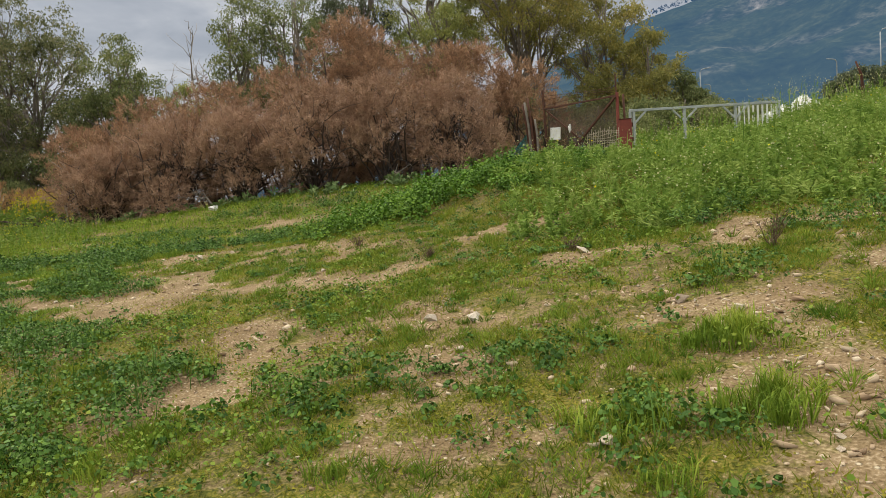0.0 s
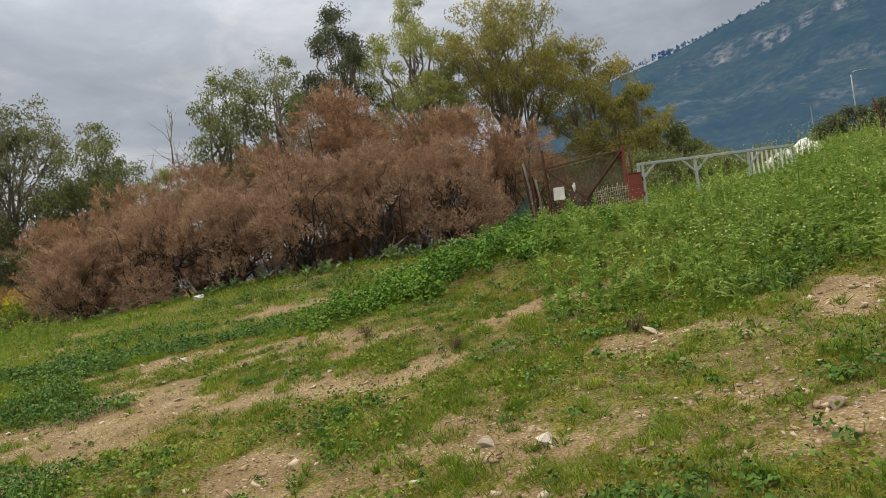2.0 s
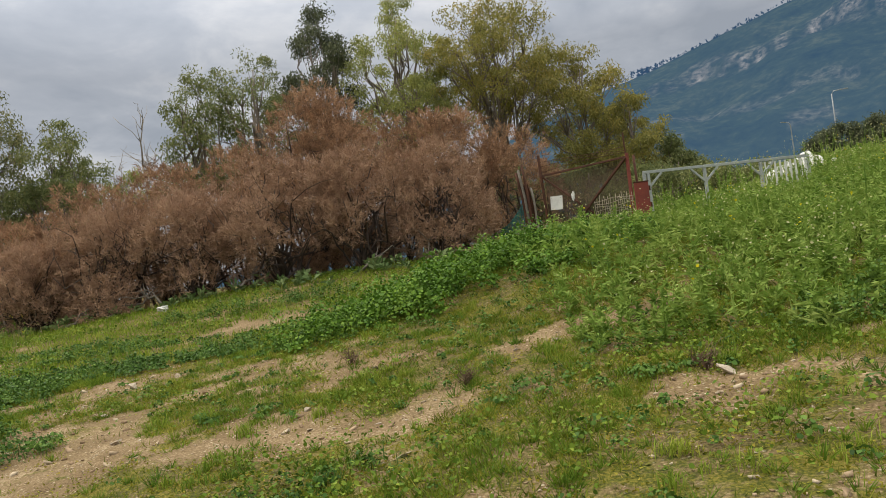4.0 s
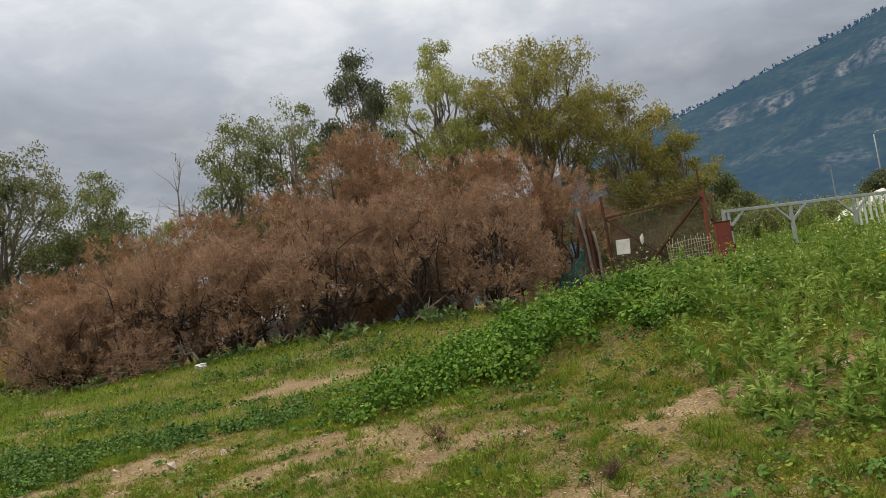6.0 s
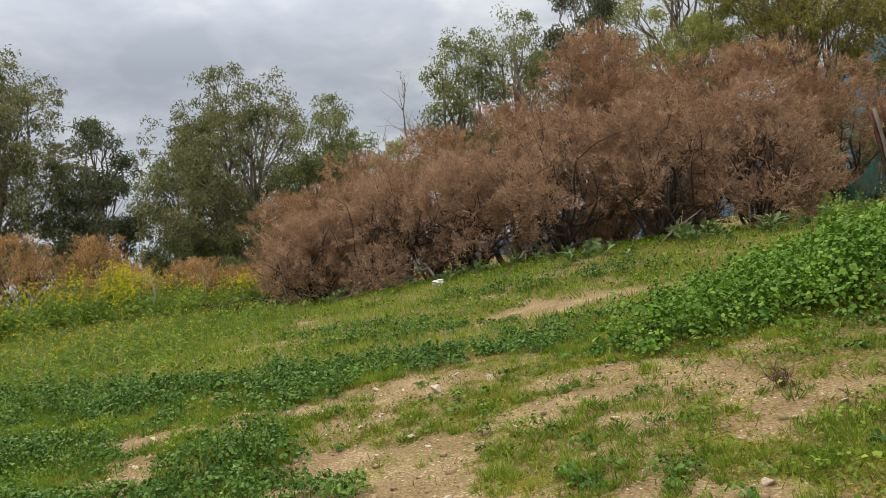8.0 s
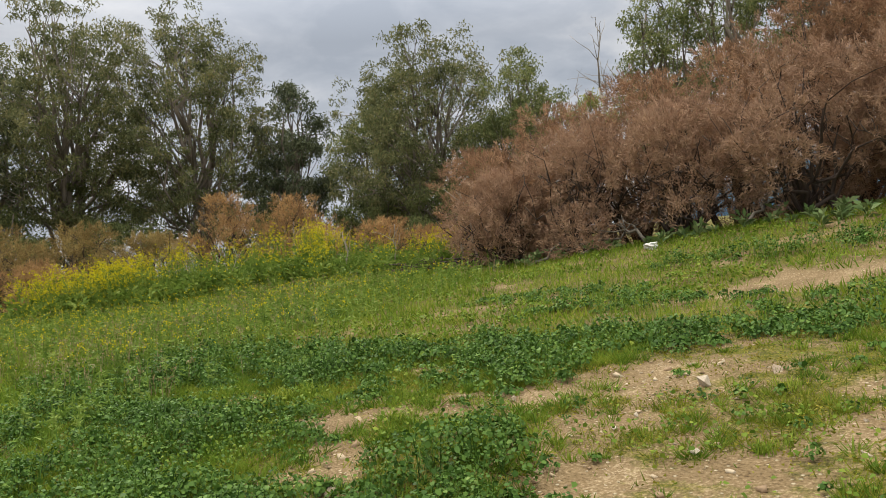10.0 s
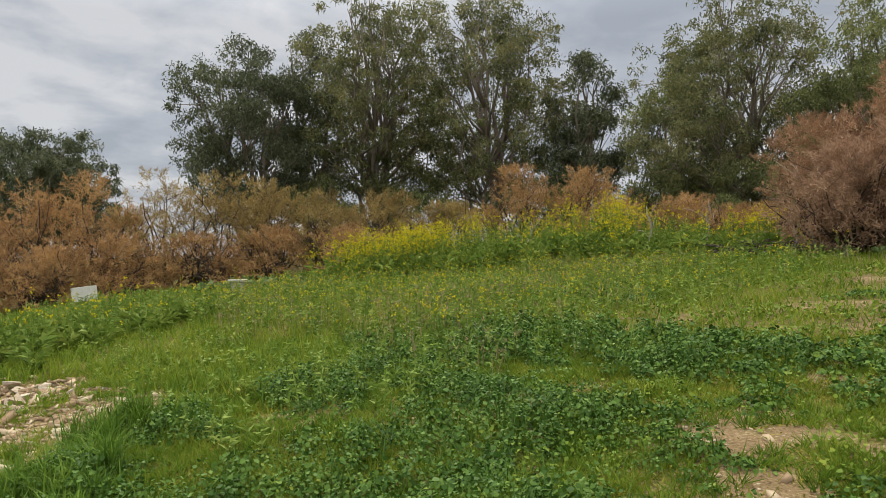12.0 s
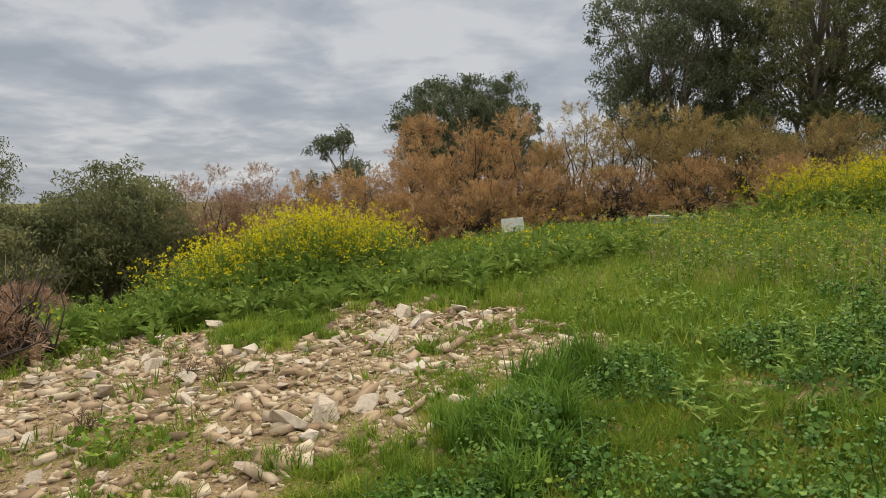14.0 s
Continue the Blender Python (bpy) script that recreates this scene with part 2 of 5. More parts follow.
M_RAIL = rough_material("galvanised_grey", [(0.25, (0.26, 0.29, 0.29)), (0.7, (0.45, 0.48, 0.47))], scale=7, fine=50, rough=0.55, metal=0.25)
M_TEAL = rough_material("teal_net", [(0.3, (0.02, 0.10, 0.10)), (0.7, (0.04, 0.19, 0.18))], scale=8, fine=50, rough=0.7)
M_CONCRETE = rough_material("weathered_concrete", [(0.3, (0.30, 0.28, 0.25)), (0.7, (0.48, 0.46, 0.42))], scale=6, fine=40)
M_LAMP = rough_material("lamp_steel", [(0.3, (0.24, 0.27, 0.30)), (0.7, (0.34, 0.37, 0.40))], scale=3, fine=30, rough=0.5, metal=0.3)
M_WIRE = rough_material("pale_wire", [(0.3, (0.30, 0.26, 0.20)), (0.7, (0.48, 0.43, 0.34))], scale=8, fine=50, rough=0.6, metal=0.2)


def ground_material():
    m, n, l = material("soil_and_moss")
    co = n.new("ShaderNodeTexCoord")
    at = n.new("ShaderNodeAttribute")
    at.attribute_name = "cover"
    big = n.new("ShaderNodeTexNoise")
    big.inputs["Scale"].default_value = 2.2
    big.inputs["Detail"].default_value = 9
    big.inputs["Roughness"].default_value = 0.68
    fine = n.new("ShaderNodeTexNoise")
    fine.inputs["Scale"].default_value = 55
    fine.inputs["Detail"].default_value = 5
    vor = n.new("ShaderNodeTexVoronoi")
    vor.inputs["Scale"].default_value = 22
    vor.inputs["Randomness"].default_value = 1.0
    for t in (big, fine, vor):
        l.new(co.outputs["Object"], t.inputs["Vector"])
    soil = ramp_node(n, [(0.32, (0.06, 0.037, 0.02)), (0.43, (0.18, 0.125, 0.065)), (0.53, (0.25, 0.178, 0.10)), (0.66, (0.48, 0.38, 0.25))])
    mid = n.new("ShaderNodeTexNoise")
    mid.inputs["Scale"].default_value = 11
    mid.inputs["Detail"].default_value = 6
    mid.inputs["Roughness"].default_value = 0.7
    l.new(co.outputs["Object"], mid.inputs["Vector"])
    sx = n.new("ShaderNodeMix")
    sx.inputs["Factor"].default_value = 0.55
    l.new(big.outputs["Fac"], sx.inputs["A"])
    l.new(fine.outputs["Fac"], sx.inputs["B"])
    l.new(sx.outputs["Result"], soil.inputs[0])
    peb = n.new("ShaderNodeMapRange")
    peb.inputs["From Min"].default_value = 0.16
    peb.inputs["From Max"].default_value = 0.28
    peb.inputs["To Min"].default_value = 1.0
    peb.inputs["To Max"].default_value = 0.0
    l.new(vor.outputs["Distance"], peb.inputs["Value"])
    sel = n.new("ShaderNodeMath")
    sel.operation = "GREATER_THAN"
    sel.inputs[1].default_value = 0.62
    l.new(vor.outputs["Color"], sel.inputs[0])
    pm = n.new("ShaderNodeMath")
    pm.operation = "MULTIPLY"
    l.new(peb.outputs[0], pm.inputs[0])
    l.new(sel.outputs[0], pm.inputs[1])
    pc = n.new("ShaderNodeMix")
    pc.data_type = "RGBA"
    pc.inputs["B"].default_value = (0.52, 0.44, 0.31, 1)
    l.new(pm.outputs[0], pc.inputs["Factor"])
    l.new(soil.outputs[0], pc.inputs["A"])
    moss = ramp_node(n, [(0.34, (0.025, 0.033, 0.008)), (0.48, (0.075, 0.085, 0.014)), (0.57, (0.16, 0.145, 0.024)), (0.7, (0.30, 0.22, 0.07))])
    l.new(sx.outputs["Result"], moss.inputs[0])
    cv = n.new("ShaderNodeMath")
    cv.operation = "MULTIPLY_ADD"
    cv.inputs[1].default_value = 1.5
    l.new(big.outputs["Fac"], cv.inputs[0])
    l.new(at.outputs["Fac"], cv.inputs[2])
    cw = n.new("ShaderNodeMath")
    cw.operation = "MULTIPLY_ADD"
    cw.inputs[1].default_value = 1.3
    l.new(mid.outputs["Fac"], cw.inputs[0])
    l.new(cv.outputs[0], cw.inputs[2])
    cm = n.new("ShaderNodeMapRange")
    cm.inputs["From Min"].default_value = 1.78
    cm.inputs["From Max"].default_value = 2.10
    l.new(cw.outputs[0], cm.inputs["Value"])
    mix = n.new("ShaderNodeMix")
    mix.data_type = "RGBA"
    l.new(cm.outputs[0], mix.inputs["Factor"])
    l.new(pc.outputs["Result"], mix.inputs["A"])
    l.new(moss.outputs[0], mix.inputs["B"])
    hs = n.new("ShaderNodeMath")
    hs.operation = "MULTIPLY_ADD"
    hs.inputs[1].default_value = 0.6
    l.new(pm.outputs[0], hs.inputs[0])
    l.new(sx.outputs["Result"], hs.inputs[2])
    bp = n.new("ShaderNodeBump")
    bp.inputs["Strength"].default_value = 0.7
    bp.inputs["Distance"].default_value = 0.04
    l.new(hs.outputs[0], bp.inputs["Height"])
    p = n.new("ShaderNodeBsdfPrincipled")
    p.inputs["Roughness"].default_value = 0.95
    p.inputs["Specular IOR Level"].default_value = 0.15
    l.new(mix.outputs["Result"], p.inputs["Base Color"])
    l.new(bp.outputs[0], p.inputs["Normal"])
    o = n.new("ShaderNodeOutputMaterial")
    l.new(p.outputs[0], o.inputs["Surface"])
    return m


def mountain_material():
    """Wooded limestone ridge far off, with haze painted as a faint blue glow."""
    m, n, l = material("distant_ridge_haze_glow")
    co = n.new("ShaderNodeTexCoord")
    at = n.new("ShaderNodeAttribute")
    at.attribute_name = "rel"
    a = n.new("ShaderNodeTexNoise")
    a.inputs["Scale"].default_value = 0.009
    a.inputs["Detail"].default_value = 9
    a.inputs["Roughness"].default_value = 0.65
    b = n.new("ShaderNodeTexNoise")
    b.inputs["Scale"].default_value = 0.06
    b.inputs["Detail"].default_value = 6
    b.inputs["Roughness"].default_value = 0.7
    l.new(co.outputs["Object"], a.inputs["Vector"])
    l.new(co.outputs["Object"], b.inputs["Vector"])
    mx = n.new("ShaderNodeMix")
    mx.inputs["Factor"].default_value = 0.5
    l.new(a.outputs["Fac"], mx.inputs["A"])
    l.new(b.outputs["Fac"], mx.inputs["B"])
    wood = ramp_node(n, [(0.34, (0.012, 0.02, 0.012)), (0.52, (0.026, 0.038, 0.02)), (0.64, (0.055, 0.065, 0.035)), (0.8, (0.13, 0.125, 0.09))])
    l.new(mx.outputs["Result"], wood.inputs[0])
    rock = ramp_node(n, [(0.42, (0.03, 0.04, 0.025)), (0.53, (0.15, 0.14, 0.12)), (0.72, (0.34, 0.32, 0.29))])
    l.new(b.outputs["Fac"], rock.inputs[0])
    mix = n.new("ShaderNodeMix")
    mix.data_type = "RGBA"
    l.new(at.outputs["Fac"], mix.inputs["Factor"])
    l.new(wood.outputs[0], mix.inputs["A"])
    l.new(rock.outputs[0], mix.inputs["B"])
    p = n.new("ShaderNodeBsdfPrincipled")
    p.inputs["Roughness"].default_value = 1.0
    p.inputs["Specular IOR Level"].default_value = 0.0
    l.new(mix.outputs["Result"], p.inputs["Base Color"])
    # blue emission of the surface itself stands in for haze
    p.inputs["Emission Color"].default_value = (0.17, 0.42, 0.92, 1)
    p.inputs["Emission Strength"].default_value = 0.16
    o = n.new("ShaderNodeOutputMaterial")
    l.new(p.outputs[0], o.inputs["Surface"])
    return m


M_GROUND = ground_material()
M_MOUNTAIN = mountain_material()

# ---- mesh helpers ----
rng = np.random.default_rng(7)


def mesh_of(name, verts, faces, mat, smooth=False):
    """One mesh from arrays: verts (n, 3); faces: an array (m, k) or several of them."""
    if not isinstance(faces, (list, tuple)):
        faces = [faces]
    faces = [np.asarray(f, dtype=np.int32) for f in faces if len(f)]
    verts = np.asarray(verts, dtype=np.float32)
    me = bpy.data.meshes.new(name)
    me.vertices.add(len(verts))
    me.vertices.foreach_set("co", verts.ravel())
    loops = np.concatenate([f.ravel() for f in faces])
    sizes = np.concatenate([np.full(len(f), f.shape[1], dtype=np.int32) for f in faces])
    me.loops.add(len(loops))
    me.loops.foreach_set("vertex_index", loops)
    me.polygons.add(len(sizes))
    me.polygons.foreach_set("loop_start", np.concatenate([[0], np.cumsum(sizes)[:-1]]).astype(np.int32))
    if smooth:
        me.polygons.foreach_set("use_smooth", np.ones(len(sizes), dtype=bool))
    me.update(calc_edges=True)
    me.validate()
    me.materials.append(mat)
    return me


def thing(name, label, category, group="", kind="", place=(0, 0, 0), turn=0):
    ob = new(name)
    ob.empty_display_size = 0.1
    ob.matrix_basis = pose(*place, 0, 0, turn)
    return tagged(ob, label, category, group, kind)


def under(ob, parent, label=""):
    ob.parent = parent
    return tagged(ob, label) if label else ob


def part(name, bm, mat, parent, label=""):
    me = bpy.data.meshes.new(name)
    bm.to_mesh(me)
    bm.free()
    me.materials.append(mat)
    return under(new(name, me), parent, label)


class Soup:
    """Gathers vertices and faces of many small shapes into one mesh."""

    def __init__(self):
        self.v, self.f, self.n = [], {}, 0

    def add(self, verts, faces):
        self.v.append(np.asarray(verts, dtype=np.float32).reshape(-1, 3))
        faces = np.asarray(faces, dtype=np.int64)
        self.f.setdefault(faces.shape[1], []).append(faces + self.n)
        self.n += len(self.v[-1])

    def mesh(self, name, mat, smooth=False):
        return mesh_of(name, np.concatenate(self.v), [np.concatenate(f) for f in self.f.values()], mat, smooth)


def unit(a):
    return a / np.maximum(np.linalg.norm(a, axis=-1, keepdims=True), 1e-9)


def tube(soup, pts, radii, sides=5):
    """A tapering round limb along points."""
    pts = np.asarray(pts, dtype=float)
    k = len(pts)
    d = unit(np.gradient(pts, axis=0))
    ref = np.where(np.abs(d[:, 2:3]) > 0.9, np.array([[1.0, 0, 0]]), np.array([[0, 0, 1.0]]))
    u = unit(np.cross(d, ref))
    w = np.cross(d, u)
    a = np.linspace(0, 2 * np.pi, sides, endpoint=False)
    ring = np.cos(a)[None, :, None] * u[:, None] + np.sin(a)[None, :, None] * w[:, None]
    v = pts[:, None] + ring * np.asarray(radii, dtype=float)[:, None, None]
    i, j = np.meshgrid(np.arange(k - 1), np.arange(sides), indexing="ij")
    i, j = i.ravel(), j.ravel()
    q = np.stack([i * sides + j, i * sides + (j + 1) % sides, (i + 1) * sides + (j + 1) % sides, (i + 1) * sides + j], 1)
    soup.add(v, q)
    soup.f.setdefault(sides, []).append(np.array([np.arange(sides)[::-1] + soup.n - k * sides, np.arange(sides) + soup.n - sides]))


def bent_path(a, b, bend, steps=6):
    """Points from a to b with a crooked middle."""
    a, b = np.asarray(a, float), np.asarray(b, float)
    t = np.linspace(0, 1, steps)[:, None]
    wob = rng.normal(0, bend, (steps, 3))
    wob[0] = wob[-1] = 0
    return a + (b - a) * t + wob + np.array([0, 0, 1]) * (np.sin(t * np.pi) * bend)


def strips(soup, base, direction, length, width, droop=0.0, single=False):
    """Thin pointed leaves from base along direction: a kite each, or a single triangle."""
    n = len(base)
    direction = unit(direction)
    side = unit(np.cross(direction, rng.normal(0, 1, (n, 3))))
    L = np.asarray(length).reshape(-1, 1) * np.ones((n, 1))
    W = np.asarray(width).reshape(-1, 1) * np.ones((n, 1))
    mid = base + direction * L * 0.45
    tip = base + direction * L
    tip[:, 2:3] -= droop * L
    if single:
        v = np.stack([base + side * W / 2, base - side * W / 2, tip], 1)
        soup.add(v.reshape(-1, 3), np.arange(n)[:, None] * 3 + np.array([[0, 1, 2]]))
        return
    v = np.stack([base, mid + side * W / 2, tip, mid - side * W / 2], 1)
    f = np.arange(n)[:, None] * 4 + np.array([[0, 1, 2, 3]])
    soup.add(v.reshape(-1, 3), f)


def blades(soup, base, height, width, lean):
    """Grass blades of three faces, curving over."""
    n = len(base)
    a = rng.uniform(0, 2 * np.pi, n)
    out = np.stack([np.cos(a), np.sin(a), np.zeros(n)], 1)
    side = np.stack([-np.sin(a), np.cos(a), np.zeros(n)], 1)
    h = np.asarray(height).reshape(-1, 1)
    w = np.asarray(width).reshape(-1, 1) * np.ones((n, 1))
    le = np.asarray(lean).reshape(-1, 1) * np.ones((n, 1))
    z = np.array([[0, 0, 1.0]])
    mid = base + z * h * 0.6 + out * h * le * 0.35
    tip = base + z * h * (1 - 0.3 * le) + out * h * le
    v = np.stack([base - side * w / 2, base + side * w / 2, mid + side * w * 0.4, mid - side * w * 0.4, tip], 1)
    k = np.arange(n)[:, None] * 5
    soup.add(v.reshape(-1, 3), k + np.array([[0, 1, 2, 3]]))
    soup.f.setdefault(3, []).append(k + np.array([[3, 2, 4]]) + soup.n - n * 5)


def broad(soup, centre, normal, size, fold=0.25, long=1.0):
    """Broad leaves, folded along the rib: two faces each."""
    n = len(centre)
    normal = unit(normal)
    ax = unit(np.cross(normal, rng.normal(0, 1, (n, 3))))
    sd = np.cross(normal, ax)
    s = np.asarray(size).reshape(-1, 1) * np.ones((n, 1))
    up = normal * s * fold
    v = np.stack([centre - ax * s * 0.5 * long, centre - ax * s * 0.22 * long + sd * s * 0.46 + up, centre + ax * s * 0.25 * long + sd * s * 0.38 + up,
                  centre + ax * s * 0.58 * long - up * 0.4, centre + ax * s * 0.25 * long - sd * s * 0.38 + up, centre - ax * s * 0.22 * long - sd * s * 0.46 + up], 1)
    k = np.arange(n)[:, None] * 6
    soup.add(v.reshape(-1, 3), np.concatenate([k + np.array([[0, 1, 2, 3]]), k + np.array([[0, 3, 4, 5]])]))


def leaflets(soup, centre, normal, size, long=1.25):
    """Small rounded leaves, slightly hollow."""
    n = len(centre)
    normal = unit(normal)
    ax = unit(np.cross(normal, rng.normal(0, 1, (n, 3))))
    sd = np.cross(normal, ax)
    s = np.asarray(size).reshape(-1, 1) * np.ones((n, 1))
    up = normal * s * 0.18
    v = np.stack([centre - ax * s * 0.45 * long, centre - ax * s * 0.12 + sd * s * 0.5 + up, centre + ax * s * 0.36 * long + sd * s * 0.3, centre + ax * s * 0.42 * long - sd * s * 0.24, centre - ax * s * 0.08 - sd * s * 0.5 + up], 1)
    soup.add(v.reshape(-1, 3), np.arange(n)[:, None] * 5 + np.array([[0, 1, 2, 3, 4]]))


# ---- lie of the land ----
LATTICE = np.random.default_rng(3).random((256, 256))


def value_noise(x, y, scale):
    """Smooth noise from 0 to 1 with cells of the given size."""
    x, y = np.asarray(x) / scale + 1000, np.asarray(y) / scale + 1000
    i, j = np.floor(x).astype(int), np.floor(y).astype(int)
    u, v = x - i, y - j
    u, v = u * u * (3 - 2 * u), v * v * (3 - 2 * v)
    g = lambda a, b: LATTICE[a % 256, b % 256]
    return (g(i, j) * (1 - u) + g(i + 1, j) * u) * (1 - v) + (g(i, j + 1) * (1 - u) + g(i + 1, j + 1) * u) * v


def soft_ramp(u, w):
    return np.log1p(np.exp(np.clip(u / w, -40, 40))) * w


def land(x, y):
    """The ground's height: a slope rising ahead and to the right, a mound before the gate, and a bank under the hedge."""
    x, y = np.asarray(x, float), np.asarray(y, float)
    r = np.hypot(x, y)
    s = np.minimum(1, 85 / np.maximum(r, 1))
    x, y = x * s, y * s
    east = soft_ramp(x + 1, 1.5)
    z = -0.182 + 0.0292 * x + 0.1253 * y - 0.0755 * soft_ramp(y - 11, 2.0) + 0.107 * east + 0.0262 * east * np.tanh(y / 10)
    z = z + 0.541 * np.exp(-((x - 1.5) ** 2 / 6 + (y - 12.5) ** 2 / 6)) + 0.0175 * soft_ramp(-x - 9, 2.0)
    z = z + 0.704 * np.exp(-((x + 3) ** 2 / 40 + (y - 20.5) ** 2 / 14)) + 0.0122 * soft_ramp(4 - y, 1.5) / (1 + np.exp((x + 10) / 1.5))
    z = z + 0.45 * np.exp(-((x + 17.5) ** 2 / 30 + (y - 22) ** 2 / 6))
    z = z - 0.16 * soft_ramp(-x - 20, 1.5) / (1 + np.exp((y - 6.5) / 1.2))
    near = np.exp(-(r / 40) ** 2)
    return z + near * (0.05 * (value_noise(x, y, 1.3) - 0.5) + 0.025 * (value_noise(x, y, 0.4) - 0.5))

BARE = [(-3.7, 9.6, 1.3, 0.5), (-4.2, 8.6, 0.7, 0.35), (-3.3, 7.5, 0.5, 0.35), (-1.85, 6.2, 0.7, 0.5), (-0.7, 5.5, 0.9, 0.6), (-0.3, 4.6, 0.45, 0.9),
        (0.0, 3.4, 0.55, 0.9), (1.25, 6.6, 0.4, 0.25), (1.7, 6.95, 0.4, 0.22), (1.65, 4.8, 0.7, 0.35), (-1.65, 8.5, 0.35, 0.3), (-1.8, 4.85, 0.45, 0.4),
        (0.75, 5.55, 0.8, 0.35), (1.0, 2.3, 1.2, 0.5), (2.3, 3.3, 0.4, 0.3), (3.2, 5.2, 0.5, 0.3), (-6.1, 10.4, 0.8, 0.35), (-0.2, 1.5, 2.5, 1.2)]
BARE_2 = [(-3.0, 15.5, 1.3, 0.45), (-4.1, 14.9, 0.7, 0.25), (-3.2, 10.2, 1.3, 0.6), (0.3, 9.05, 0.5, 0.25), (1.35, 9.2, 0.6, 0.3), (-0.6, 9.6, 0.5, 0.3), (-7.6, 10.7, 0.5, 0.25),
          (-5.6, 9.6, 0.5, 0.4), (-4.2, 10.7, 0.8, 1.0), (-3.4, 8.6, 1.3, 0.8), (-5.9, 9.3, 0.6, 0.3), (-2.2, 11.0, 0.8, 0.25), (-1.6, 8.0, 1.3, 0.4), (2.9, 6.8, 0.8, 0.35), (-5.2, 8.3, 0.8, 0.5)]
RUBBLE = (-12.0, 5.2, 3.4, 2.7)
RUBBLE_END = (-11.7, 7.5, 2.0, 1.15)
TONGUE = (-14.2, 5.5, 1.5, 0.7)
LEAFY = [(-2.5, 4.6, 0.85, 0.7, 0.26), (-0.75, 4.4, 0.55, 0.35, 0.16), (0.4, 4.4, 0.5, 0.28, 0.14), (1.05, 3.1, 0.42, 0.28, 0.24), (2.1, 5.4, 0.42, 0.28, 0.22), (2.7, 7.6, 0.6, 0.4, 0.3),
         (-8.8, 12.1, 3.2, 1.1, 0.30), (-5.5, 11.5, 0.75, 0.5, 0.32), (-4.8, 9.55, 0.55, 0.45, 0.30), (-7.8, 9.9, 1.2, 0.55, 0.22), (-10.2, 11.2, 1.6, 0.6, 0.25), (-7.5, 8.5, 1.2, 0.7, 0.24),
         (-5.9, 12.6, 2.4, 0.55, 0.24), (-3.8, 12.9, 1.8, 0.5, 0.14), (-9.4, 9.4, 0.7, 0.4, 0.26), (-6.6, 8.7, 0.7, 0.5, 0.22), (-8.4, 7.6, 0.9, 0.55, 0.28), (-3.9, 6.0, 0.9, 0.5, 0.2)]
LEAFY_2 = [(-5.3, 7.9, 0.9, 0.4, 0.2), (-6.3, 9.7, 0.7, 0.3, 0.18), (-7.3, 11.6, 0.9, 0.35, 0.2), (-1.3, 11.9, 1.2, 0.3, 0.14), (-2.2, 8.9, 0.7, 0.25, 0.1), (-5.0, 14.6, 1.6, 0.35, 0.18), (-3.6, 17.3, 2.0, 0.3, 0.3), (-12.8, 15.5, 2.5, 0.6, 0.2),
           (-4.4, 7.0, 0.7, 0.5, 0.18), (-5.4, 5.4, 1.4, 0.7, 0.22), (0.2, 7.7, 0.35, 0.2, 0.12), (-9.3, 10.3, 0.9, 0.4, 0.22)]
LEAFY_3 = [(-2.9, 3.5, 0.8, 0.6, 0.2), (-3.4, 6.6, 0.8, 0.4, 0.16), (-4.9, 8.9, 1.0, 0.4, 0.18), (-6.0, 11.2, 1.0, 0.35, 0.2), (-1.0, 7.0, 0.5, 0.2, 0.1), (-4.6, 5.0, 1.0, 0.6, 0.2),
           (3.0, 8.0, 0.7, 0.3, 0.22), (0.9, 7.4, 0.5, 0.2, 0.12), (3.6, 6.4, 0.5, 0.3, 0.15), (-7.0, 7.0, 1.2, 0.6, 0.24), (-9.4, 8.3, 0.5, 0.35, 0.3), (-3.0, 14.0, 1.2, 0.3, 0.14), (-6.5, 15.8, 1.5, 0.4, 0.16)]
NETTLES = [(-1.2, 12.0, 1.1, 0.8, 0.52), (0.2, 12.0, 1.3, 0.9, 0.5), (1.5, 12.6, 1.5, 1.1, 0.3), (0.3, 13.6, 1.8, 1.1, 0.36)]


def fbm(x, y, scale):
    return (value_noise(x, y, scale) * 0.42 + value_noise(x + 31, y, scale * 0.43) * 0.3 + value_noise(x, y + 17, scale * 0.19) * 0.18 + value_noise(x + 5, y + 5, scale * 0.08) * 0.10)


def blob(x, y, e):
    """1 at the middle of an ellipse, 0 at its edge, below 0 outside; the edge is ragged."""
    d = ((x - e[0]) / e[2]) ** 2 + ((y - e[1]) / e[3]) ** 2
    return 1 - d + 1.1 * (value_noise(x, y, 0.45) - 0.5)


